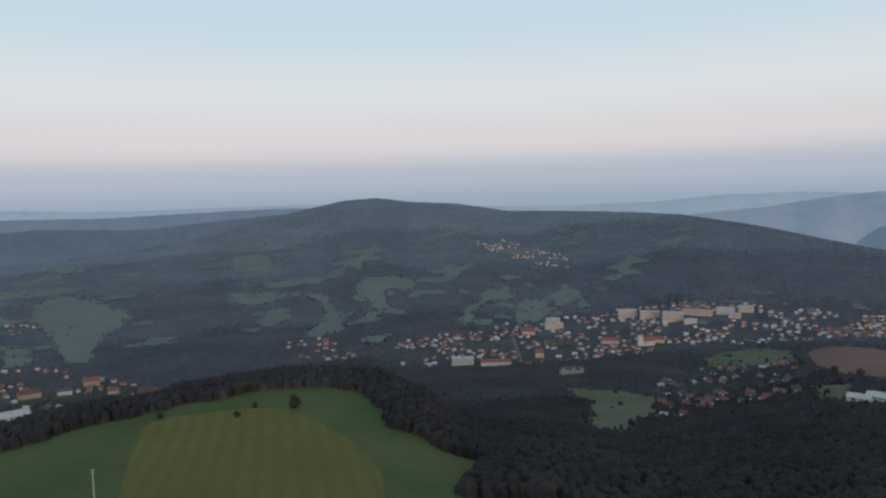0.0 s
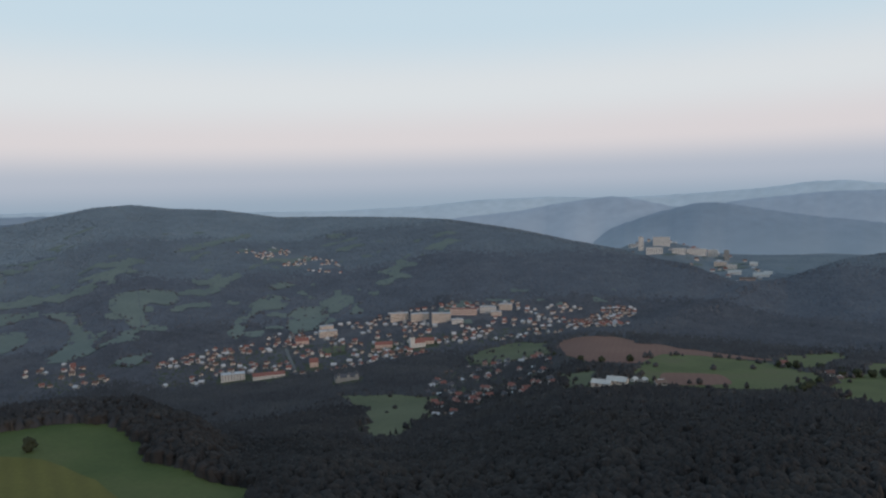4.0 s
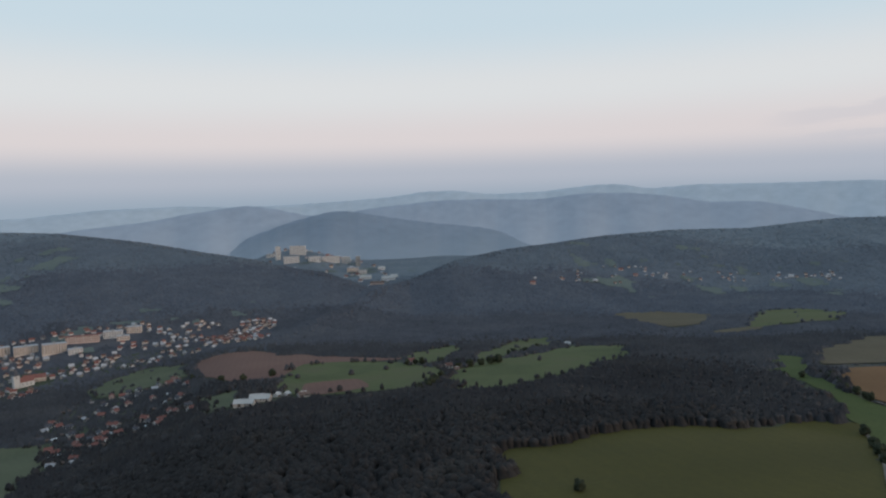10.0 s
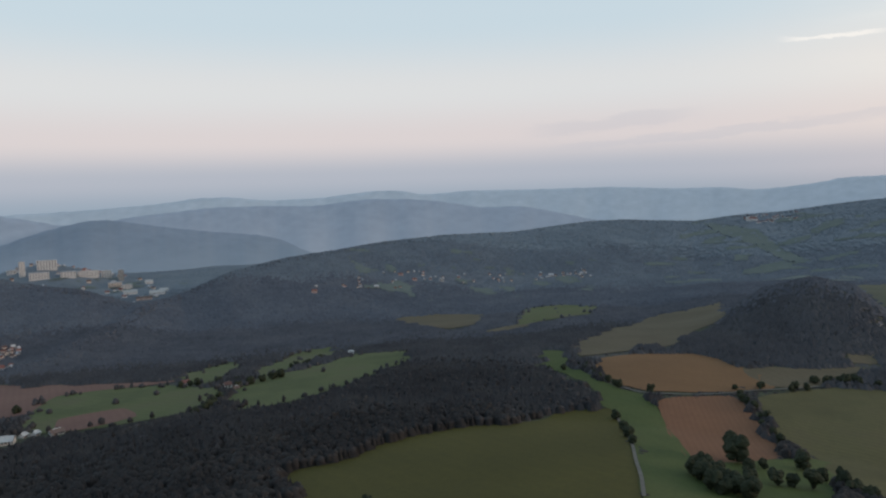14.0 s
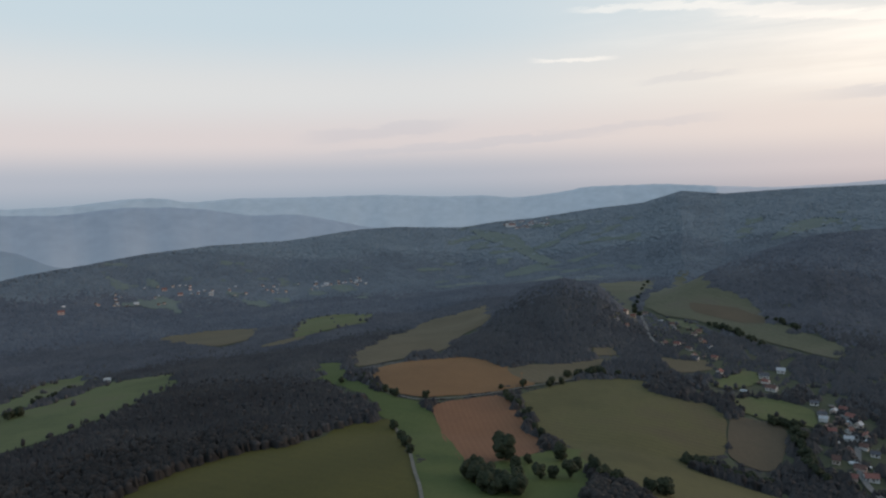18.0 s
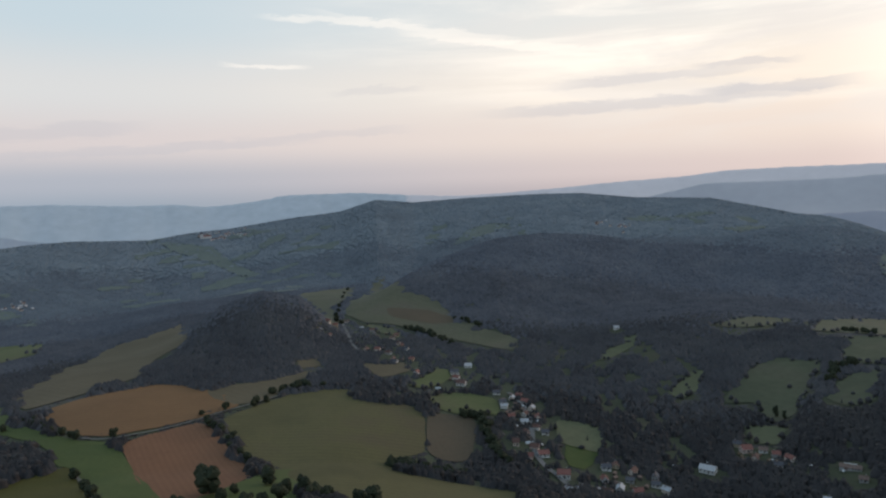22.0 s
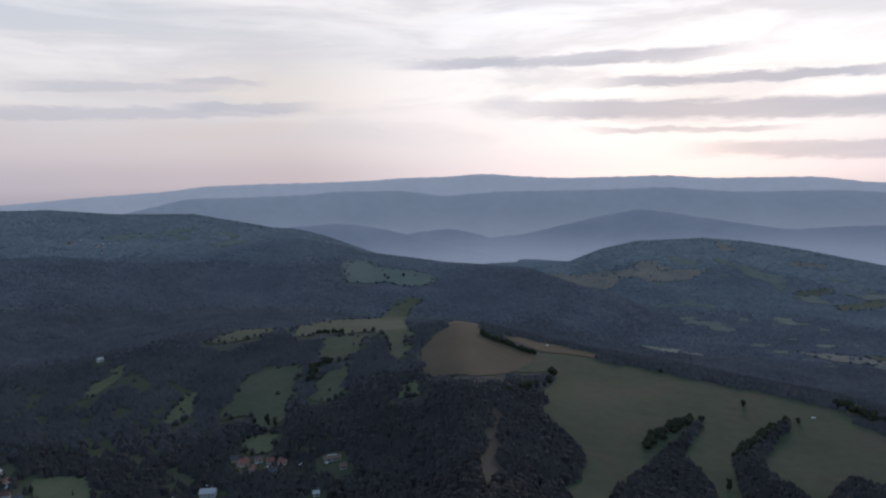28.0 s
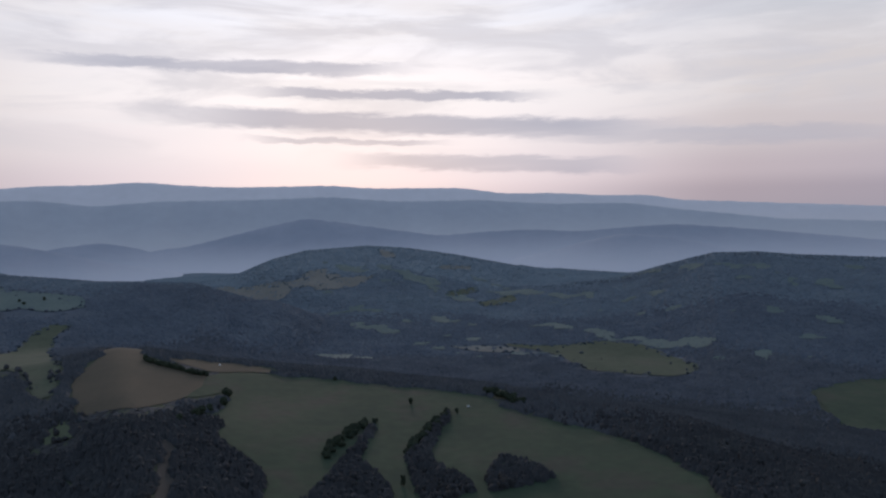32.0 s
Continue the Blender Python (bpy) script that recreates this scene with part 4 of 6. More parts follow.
BUILDINGS["lonely houses"] = [
    ("hall", 958, 498, 8.6, 4.5, 7.5, -63, 0, 3),
    ("house", 703, 598, 9.1, 6.9, 10.0, -50, 0, 0),
    ("house", 692, 528, 8.6, 5.8, 9.0, -38, 0, 1),
    ("hall", 678, 505, 6.7, 3.5, 6.8, -54, 3, 4),
    ("house", 927, -678, 8.0, 5.6, 6.5, -107, 0, 3),
    ("house", 456, -120, 5.3, 3.7, 9.0, -81, 0, 3),
    ("house", 399, -491, 4.9, 2.2, 6.0, -142, 0, 3),
]
BUILDINGS["road houses"] = [
    ("house", 527, -323, 11.2, 6.9, 10.0, -122, 0, 0),
    ("house", 500, -462, 14.0, 6.4, 10.0, -149, 0, 3),
    ("house", 869, -369, 10.9, 6.2, 9.0, -104, 0, 2),
    ("house", 813, -354, 11.0, 6.6, 9.0, -134, 0, 1),
    ("house", 893, -401, 9.6, 6.4, 9.0, -115, 0, 3),
    ("house", 515, -524, 10.0, 6.9, 9.0, -111, 4, 0),
    ("house", 504, -535, 8.1, 4.4, 9.0, -138, 0, 4),
    ("house", 533, -372, 8.4, 5.6, 9.0, -116, 0, 2),
    ("house", 507, -379, 7.1, 4.4, 9.0, -128, 3, 2),
    ("house", 494, -397, 7.7, 4.4, 9.0, -130, 0, 2),
    ("house", 603, -317, 6.3, 6.9, 9.0, -119, 1, 1),
]
BUILDINGS["road houses below"] = [
    ("house", 572, -329, 10.1, 5.6, 9.0, -106, 0, 0),
    ("hall", 425, -552, 17.1, 3.6, 9.0, -143, 3, 4),
    ("house", 403, -539, 6.9, 4.6, 9.0, -144, 3, 4),
    ("house", 528, -324, 9.6, 5.3, 9.0, -122, 0, 0),
    ("house", 621, -361, 7.3, 4.8, 9.0, -121, 0, 2),
    ("house", 759, -376, 8.4, 4.9, 9.0, -117, 0, 2),
    ("house", 723, -366, 8.1, 4.7, 9.0, -108, 3, 2),
]
BUILDINGS["ridge village"] = [
    ("house", 1604, 928, 13.7, 8.4, 10.0, -60, 4, 0),
    ("house", 1768, 827, 12.3, 6.8, 10.0, -65, 0, 3),
    ("slab", 1916, 687, 12.5, 6.0, 11.0, -70, 0, 3),
    ("house", 2131, 408, 14.8, 7.6, 10.0, -79, 0, 3),
    ("house", 2169, 321, 9.2, 6.6, 9.0, -82, 0, 3),
    ("house", 1902, 810, 13.0, 6.2, 9.0, -67, 4, 0),
    ("house", 1879, 757, 12.7, 6.1, 9.0, -68, 4, 0),
]
BUILDINGS["hill town"] = [
    ("church", 2931, -201, 11.8, 25.9, 7.0, -94, 0, 2),
    ("house", 2935, -227, 21.5, 7.3, 10.0, -95, 0, 3),
    ("house", 2936, -345, 18.5, 7.4, 10.0, -97, 0, 2),
]
BUILDINGS["far town"] = [
    ("slab", 1793, 2171, 18.4, 49.8, 14.0, -30, 0, 3),
    ("slab", 1882, 2157, 62.2, 32.9, 14.0, -47, 0, 3),
    ("slab", 1794, 2095, 60.0, 22.0, 14.0, -41, 0, 3),
    ("slab", 1856, 2033, 47.9, 19.5, 14.0, -43, 0, 3),
    ("slab", 1920, 2010, 68.5, 22.2, 14.0, -39, 0, 3),
    ("slab", 1974, 1983, 32.5, 24.8, 14.0, -45, 0, 3),
    ("slab", 1979, 1922, 18.0, 36.7, 14.0, -46, 3, 3),
    ("hall", 1995, 1814, 26.1, 10.9, 15.0, -48, 0, 3),
    ("slab", 1895, 1869, 42.5, 16.5, 14.0, -46, 1, 3),
    ("hall", 1815, 1729, 42.1, 12.1, 15.0, -47, 0, 3),
]
BUILDINGS["far town below"] = [
    ("hall", 1831, 1635, 47.6, 11.9, 18.8, -48, 0, 3),
    ("hall", 1720, 1588, 45.4, 9.5, 15.0, -47, 4, 4),
    ("slab", 1800, 2229, 29.0, 12.7, 12.0, -39, 0, 3),
    ("hall", 1892, 1662, 26.0, 8.1, 13.5, -49, 0, 3),
    ("slab", 1895, 1819, 34.3, 14.0, 12.0, -46, 0, 3),
]
ROADS = [
    ("gravel", 2.4, (623, 69), (602, 63), (550, 52), (510, 45), (462, 39), (421, 33), (380, 29)),
    ("gravel", 2.4, (716, 69), (704, 47), (722, 7), (748, -32), (791, -90), (833, -140)),
    ("asphalt", 5, (1244, -314), (1142, -296), (1069, -284), (1015, -285)),
    ("asphalt", 5.5, (755, -391), (709, -383), (650, -361), (594, -331), (555, -318), (520, -317), (474, -309), (432, -296)),
    ("dirt", 4, (-36, -934), (-77, -901), (-103, -871), (-132, -847), (-155, -816)),
    ("asphalt", 6, (244, 1316), (233, 1225), (222, 1128)),
]
CARS = [(0, -882), (359, -1019), (515, -475), (521, -440), (594, -340), (538, -388), (766, -411), (482, -524), (451, -536), (425, -543)]
MAST = (-157, 333)
# ---- fields draped on the land ----
FIELD_LABELS = {
    "meadow": ("bright green meadow between woods and hedges", "meadow"), "dark_meadow": ("deep green tall-grass meadow beside the wood", "meadow"),
    "pale_meadow": ("pale green meadow in the valley", "meadow"),
    "mown": ("yellow-green mown meadow with pale swathes", "meadow"), "pasture": ("dull green pasture cleared in the woods", "pasture"),
    "hazed_pasture": ("hill pasture among woods, greyed with painted haze", "pasture"),
    "valley": ("dull green meadow enclosed by hedges", "meadow"), "hazed_tan": ("stubble strip on the far hill, paled with painted haze", "field"), "dry": ("dry brownish grass field on the rise", "field"),
    "olive": ("olive-green crop field with faint drill lines", "field"), "upland": ("patchy green upland grassland with brown spots", "grassland"),
    "hay": ("pale yellow-green field in the valley", "meadow"), "tan": ("pale tan stubble field", "field"), "orange": ("orange ripe grain field beside a track", "field"),
    "grain": ("reddish striped stubble field", "field"), "brown": ("dark brown ploughed field", "field"), "track": ("bare brown dirt clearing through the wood", "clearing"),
}


def rounded(points, cut=0.18):
    out = []
    for i, p in enumerate(points):
        q = points[(i + 1) % len(points)]
        for f in (cut, 1 - cut):
            out.append((p[0] + (q[0] - p[0]) * f, p[1] + (q[1] - p[1]) * f))
    return out


def inside(points, x, y):
    """Which of the positions lie in the outline (arrays)."""
    hit = np.zeros(len(x), dtype=bool)
    px, py = zip(*points)
    box = (x > min(px)) & (x < max(px)) & (y > min(py)) & (y < max(py))
    if not box.any():
        return hit
    bx, by, res = x[box], y[box], np.zeros(box.sum(), dtype=bool)
    for i in range(len(points)):
        (x0, y0), (x1, y1) = points[i], points[i - 1]
        if y0 != y1:
            res ^= ((y0 > by) != (y1 > by)) & (bx < (x1 - x0) * (by - y0) / (y1 - y0) + x0)
    hit[box] = res
    return hit


OUTLINES, FIELD_KIND_LIST = [], []


def drape(bm, lift):
    zs = height(np.array([v.co.x for v in bm.verts]), np.array([v.co.y for v in bm.verts]))
    for v, z in zip(bm.verts, zs):
        v.co.z = z + lift


def build_field(kind, outline, rank):
    points = rounded(rounded(outline, 0.13), 0.25)
    cx, cy = np.array([sum(p[0] for p in outline) / len(outline)]), np.array([sum(p[1] for p in outline) / len(outline)])
    layer = sum(bool(inside(o, cx, cy)[0]) for o in OUTLINES)
    OUTLINES.append(points)
    xs, ys = [p[0] for p in points], [p[1] for p in points]
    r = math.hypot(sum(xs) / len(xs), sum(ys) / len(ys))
    # beyond 1300 m pasture takes the copy with haze painted in
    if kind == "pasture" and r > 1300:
        kind = "hazed_pasture"
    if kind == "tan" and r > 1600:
        kind = "hazed_tan"
    # meadows beyond 760 m take a paler green
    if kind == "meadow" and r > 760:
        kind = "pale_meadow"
    # olive fields beyond 1000 m take a paler, less yellow tone
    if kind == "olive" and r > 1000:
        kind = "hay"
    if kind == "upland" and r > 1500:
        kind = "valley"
    FIELD_KIND_LIST.append(kind)
    step = max(14, r * 0.014)
    bm = bmesh.new()
    rng = random.Random(rank)
    dense = []
    for i, p in enumerate(points):
        q = points[(i + 1) % len(points)]
        n = max(1, int(math.dist(p, q) / step))
        for k in range(n):
            w = min(2.5, r * 0.0018)
            dense.append((p[0] + (q[0] - p[0]) * k / n + rng.uniform(-w, w), p[1] + (q[1] - p[1]) * k / n + rng.uniform(-w, w)))
    bm.faces.new([bm.verts.new((x, y, 0)) for x, y in dense])
    for axis, values in ((0, xs), (1, ys)):
        v = min(values) + step
        while v < max(values):
            bmesh.ops.bisect_plane(bm, geom=bm.verts[:] + bm.edges[:] + bm.faces[:], plane_co=(v, v, 0), plane_no=(1, 0, 0) if axis == 0 else (0, 1, 0))
            v += step
    bmesh.ops.triangulate(bm, faces=bm.faces[:])
    drape(bm, 0.3 + r * 0.0006 + layer * 0.4)
    for f in bm.faces:
        if f.normal.z < 0:
            f.normal_flip()
        f.smooth = True
    me = bpy.data.meshes.new("field")
    bm.to_mesh(me)
    bm.free()
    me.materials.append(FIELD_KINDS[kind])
    label, category = FIELD_LABELS[kind]
    tagged(new(category, me), label, category, kind="structure")


for rank, (kind, *outline) in enumerate(FIELDS):
    build_field(kind, outline, rank)
# ---- woods ----


def blob(n_ring, rows, seed):
    """A lumpy crown of unit radius and height: (vertices, triangles)."""
    rng = np.random.RandomState(seed)
    verts, tris = [(0, 0, 1)], []
    for ri, (z, rad) in enumerate(rows):
        for k in range(n_ring):
            a = (k + 0.5 * (ri % 2)) * 2 * math.pi / n_ring
            q = rad * rng.uniform(0.72, 1.2)
            verts.append((math.cos(a) * q, math.sin(a) * q, z + rng.uniform(-0.07, 0.07)))
    for k in range(n_ring):
        tris.append((0, 1 + k, 1 + (k + 1) % n_ring))
    for ri in range(len(rows) - 1):
        for k in range(n_ring):
            a, b = 1 + ri * n_ring + k, 1 + ri * n_ring + (k + 1) % n_ring
            c, d = a + n_ring, b + n_ring
            tris += [(a, c, d), (a, d, b)]
    return np.array(verts), np.array(tris)


BROAD = [blob(6, [(0.88, 0.45), (0.62, 0.9), (0.32, 1.0), (0.02, 0.6)], s) for s in range(5)]
MID = [blob(5, [(0.72, 0.7), (0.1, 1.0)], s) for s in range(20, 25)]
FAR_TREE = [blob(5, [(0.1, 1.0)], s) for s in range(40, 46)]
CREST_TREE = [blob(5, [(0.55, 0.7), (0.0, 0.9)], s) for s in range(50, 54)]
MID_SPRUCE = [blob(5, [(0.5, 0.45), (0.0, 0.95)], s) for s in range(30, 33)]


def forest(name, xs, ys, zs, size, tall, shapes, spruce_shapes, spruce_share, material, label, seed):
    rng = np.random.RandomState(seed)
    n = len(xs)
    if not n:
        return
    turn = rng.uniform(0, 6.28, n)
    spruce = rng.uniform(0, 1, n) < spruce_share
    pick = np.where(spruce, len(shapes) + rng.randint(0, len(spruce_shapes), n), rng.randint(0, len(shapes), n))
    allv, allf, base = [], [], 0
    for i, (v, f) in enumerate(shapes + spruce_shapes):
        m = pick == i
        k = int(m.sum())
        if not k:
            continue
        c, s = np.cos(turn[m])[:, None], np.sin(turn[m])[:, None]
        w = (size[m] * (0.62 if i >= len(shapes) else 1.0))[:, None]
        X = xs[m][:, None] + (v[:, 0] * c - v[:, 1] * s) * w
        Y = ys[m][:, None] + (v[:, 0] * s + v[:, 1] * c) * w
        Z = zs[m][:, None] + v[:, 2] * (tall[m] * (1.15 if i >= len(shapes) else 1.0))[:, None]
        allv.append(np.stack([X, Y, Z], -1).reshape(-1, 3))
        allf.append((f[None] + (np.arange(k) * len(v))[:, None, None] + base).reshape(-1, 3))
        base += k * len(v)
    V, T = np.concatenate(allv), np.concatenate(allf)
    me = bpy.data.meshes.new(name)
    me.vertices.add(len(V))
    me.vertices.foreach_set("co", V.astype(np.float32).ravel())
    me.loops.add(len(T) * 3)
    me.loops.foreach_set("vertex_index", T.astype(np.int32).ravel())
    me.polygons.add(len(T))
    me.polygons.foreach_set("loop_start", np.arange(0, len(T) * 3, 3, dtype=np.int32))
    me.polygons.foreach_set("use_smooth", np.ones(len(T), dtype=bool))
    me.update(calc_edges=True)
    me.materials.append(material)
    tagged(new(name, me), label, "woods", kind="stuff")


def open_ground(x, y, tall, clear_view=True):
    """Where trees may stand (off the fields and buildings), and where they stay low to keep the camera's view of
    these.
    """
    z = height(x, y)
    # how far back a treetop covers the ground, seen from the camera's height
    reach = (395 - z) / np.maximum(395 - z - tall * 0.9, 60)
    bad, low = np.zeros(len(x), dtype=bool), np.zeros(len(x), dtype=bool)
    # the edge of a wood wanders about the edge of a field
    r = np.hypot(x, y)
    sway = np.clip(r * 0.012, 6, 26)
    ux, uy = x, y
    x, y = x + sway * ripple(x, y, 70, 31) * 1.5, y + sway * ripple(x, y, 55, 33) * 1.5
    for points in OUTLINES:
        bad |= inside(points, x, y)
        for f in (0.5, 1.0) if clear_view else ():
            k = 1 + (reach - 1) * f
            low |= inside(points, x * k, y * k)
    x, y = ux, uy
    for px, py, rad in STANDING_SPOTS:
        near = (x - px) ** 2 + (y - py) ** 2 < (rad + 9) ** 2
        bad |= near
        k = 1 + (reach - 1) * 0.6
        low |= (x * k - px) ** 2 + (y * k - py) ** 2 < (rad + 10) ** 2
    for points in WOOD_PATCHES:
        patch = inside(points, x, y)
        bad &= ~patch
        low &= ~patch
    return ~bad, low, z


def scatter(az0, az1, r0, r1, gap, seed):
    """Positions in a ring sector, gap metres apart on the whole."""
    rng = np.random.RandomState(seed)
    n = int(radians(az1 - az0) * (r1 * r1 - r0 * r0) / 2 / gap ** 2)
    az, r = np.radians(rng.uniform(az0, az1, n)), np.sqrt(rng.uniform(r0 * r0, r1 * r1, n))
    return np.sin(az) * r, np.cos(az) * r, rng


def settled(x, y):
    s = np.zeros(len(x), dtype=bool)
    for count, points in SETTLEMENTS.values():
        s |= inside(points, x, y)
    return s


# open stretches in the woods: headings, distances, share that is open, patch size
GLADES = ((39, 50.5, 2420, 3300, 0.25, 200), (-16, 26, 1400, 2450, 0.22, 330), (-12, 14, 2450, 2800, 0.10, 300), (-42, -14, 1350, 2700, 0.2, 420), (86, 106, 1900, 3050, 0.3, 330), (106, 126, 2350, 2900, 0.08, 300),
          (126, 152, 2300, 2950, 0.14, 300), (104, 134, 560, 1180, 0.30, 95), (134, 152, 600, 800, 0.2, 90), (26, 40, 1400, 1800, 0.16, 260), (60, 86, 1750, 2450, 0.16, 260),
          (166, 212, 1350, 2750, 0.10, 380), (70, 80, 700, 1000, 0.08, 120))


def openness(i, x, y):
    """Above nought where the i-th stretch lies open."""
    patch = GLADES[i][5]
    return 0.8 * ripple(x, y, patch, 60 + i) + 0.7 * ripple(x, y, patch * 0.43, 80 + i) + 0.45 * ripple(x, y, patch * 0.2, 95 + i)


def open_limit(i):
    a0, a1, r0, r1, share, _ = GLADES[i]
    rng = np.random.RandomState(i)
    az, r = np.radians(rng.uniform(a0, a1, 4000)), rng.uniform(r0, r1, 4000)
    return float(np.quantile(openness(i, np.sin(az) * r, np.cos(az) * r), 1 - share))


OPEN_LIMITS = [open_limit(i) for i in range(len(GLADES))]


def glade(x, y):
    r, az = np.hypot(x, y), (np.degrees(np.arctan2(x, y)) + 100) % 360 - 100
    found = np.zeros(len(x), dtype=bool)
    for i, (a0, a1, r0, r1, _, _) in enumerate(GLADES):
        here = (az > a0) & (az < a1) & (r > r0) & (r < r1)
        edge = np.minimum(np.minimum(az - a0, a1 - az) / 4, np.minimum(r - r0, r1 - r) / 150)
        found |= here & (openness(i, x, y) > OPEN_LIMITS[i] + 0.5 * np.clip(1 - edge, 0, 1))
    return found


def hill_clearings():
    """Grass where the hillside woods lie open, as one sheet just above the ground."""
    rng = np.random.RandomState(19)
    azs, rs = np.radians(np.arange(-42, 213, 0.3)), np.arange(1350, 3060, 11.0)
    A, R = np.meshgrid(azs, rs, indexing="ij")
    A, R = A + rng.uniform(-0.0012, 0.0012, A.shape), R + rng.uniform(-4, 4, R.shape)
    X, Y = (np.sin(A) * R).ravel(), (np.cos(A) * R).ravel()
    clear = glade(X, Y)
    for points in OUTLINES:
        clear &= ~inside(points, X, Y)
    cells = np.array(lattice(len(azs), len(rs)))
    cells = cells[clear[cells].sum(1) >= 3]
    used, cells = np.unique(cells, return_inverse=True)
    X, Y = X[used], Y[used]
    Z = height(X, Y) + 1.0 + np.hypot(X, Y) * 0.0005
    me = plain_mesh("hill_clearings", np.stack([X, Y, Z], 1).tolist(), cells.reshape(-1, 4).tolist(), FIELD_KINDS["hazed_pasture"])
    me.polygons.foreach_set("use_smooth", [True] * len(me.polygons))
    tagged(new("hill_clearings", me), "scattered hillside forest clearings, their green greyed with painted haze", "clearings", kind="stuff")


hill_clearings()


def plant(name, az0, az1, rank, gap, tall, shapes, spruces, share, label, seed):
    """One haze tone of wood over its reach; its border with the next tone wanders."""
    r0, r1 = ((300,) + HAZE_REACH + (3330,))[rank:rank + 2]
    x, y, rng = scatter(az0, az1, max(300, r0 - 120), min(3330, r1 + 120), gap, seed)
    r = np.hypot(x, y)
    edge = r + 70 * ripple(x, y, 300, 21) + rng.normal(0, 30, len(x))
    mine = (edge >= r0 if rank else edge > 0) & (edge < r1 if rank < 6 else edge > 0)
    x, y, r = x[mine], y[mine], r[mine]
    h = tall * rng.uniform(0.82, 1.12, len(x)) * (1 + 0.15 * ripple(x, y, 160, seed + 1))
    ok, low, z = open_ground(x, y, h, rank < 5)
    # trees in the camera's line to a field are cut low
    h = np.where(low, h * 0.22, h)
    ok |= (r > 1350) & (rng.uniform(0, 1, len(x)) < 0.05)
    town = settled(x, y)
    ok &= ~town | (rng.uniform(0, 1, len(x)) < 0.7)
    ok &= ~glade(x, y) | (rng.uniform(0, 1, len(x)) < 0.06)
    h = np.where(town, np.minimum(h * 0.7, 6.0), h)
    size = gap * (1.4 if rank < 4 else 1.15) * rng.uniform(0.7, 1.3, len(x)) * np.where(town, 0.6, 1)
    forest(name, x[ok], y[ok], z[ok] - 1.0, size[ok], h[ok], shapes, spruces, share, HAZE_WOODS[rank], label, seed + 2)


STANDING_SPOTS = [(x, y, max(w, d) * 0.5) for rows in BUILDINGS.values() for _, x, y, w, _, d, *_ in rows]
AZ0, AZ1 = -33, 217
for i, (a0, a1, share) in enumerate(((AZ0, 25, 0.25), (25, 75, 0.35), (75, 150, 0.15), (150, AZ1, 0.15))):
    plant("woodland", a0, a1, 0, 3.7, 9.0, MID, MID_SPRUCE, share, "dark mixed woodland of spruce and broadleaf trees", 100 + i)
    plant("woodland", a0, a1, 1, 3.5, 8.5, FAR_TREE + MID[:1], FAR_TREE, share, "dark mixed woodland beside the meadows", 110 + i)
    plant("woodland", a0, a1, 2, 4.0, 7.5, FAR_TREE, FAR_TREE, share * 0.7, "dark mixed woodland round the fields", 120 + i)
for i, (a0, a1) in enumerate(((AZ0, 50), (50, 104), (104, 165), (165, AZ1))):
    plant("hillside_forest", a0, a1, 3, 5.0, 6.0, FAR_TREE, FAR_TREE, 0.2, "dense forest on the valley sides", 130 + i)
    plant("hillside_forest", a0, a1, 4, 6.2, 5.0, FAR_TREE, FAR_TREE, 0.35, "dense forest on the valley slopes", 140 + i)
    plant("hillside_forest", a0, a1, 5, 7.6, 5.0, FAR_TREE, FAR_TREE, 0.35, "dense forest on the far valley slopes", 160 + i)
    plant("ridge_forest", a0, a1, 6, 10.5, 5.5, FAR_TREE, FAR_TREE, 0.35, "forest along the far ridges, tinted with painted blue haze", 180 + i)


def edge_trees():
    """Trees and bushes along the ragged edges of pastures, and a few standing in them."""
    rng = np.random.RandomState(71)
    spots = []
    for kind, points in zip(FIELD_KIND_LIST, OUTLINES):
        if kind not in ("pasture", "hazed_pasture", "valley", "pale_meadow", "hazed_tan"):
            continue
        cx, cy = np.mean(points, axis=0)
        r = math.hypot(cx, cy)
        if r > 2900:
            continue
        for (x0, y0), (x1, y1) in zip(points, points[1:] + points[:1]):
            for _ in range(rng.poisson(math.dist((x0, y0), (x1, y1)) / (9 + r * 0.006))):
                f, into = rng.uniform(), abs(rng.normal(0, 0.07))
                x, y = x0 + (x1 - x0) * f, y0 + (y1 - y0) * f
                spots.append((x + (cx - x) * into, y + (cy - y) * into))
        for _ in range(rng.poisson(3)):
            x, y = points[rng.randint(len(points))]
            f = rng.uniform(0.2, 0.9)
            spots.append((x + (cx - x) * f, y + (cy - y) * f))
    x, y = np.array(spots).T
    r, z = np.hypot(x, y), height(x, y)
    # the tone of painted haze goes by distance
    rank = np.digitize(r, HAZE_REACH)
    for k in sorted(set(rank)):
        m = rank == k
        n = int(m.sum())
        grow = 1 + 0.35 * (k > 3)
        forest("edge_trees", x[m], y[m], z[m], rng.uniform(1.8, 4.2, n) * grow, rng.uniform(3, 8, n) * (0.8 if k > 3 else 1), BROAD, MID_SPRUCE, 0.15, HAZE_WOODS[k], "scattered trees and bushes along pasture edges", 320 + k)


edge_trees()


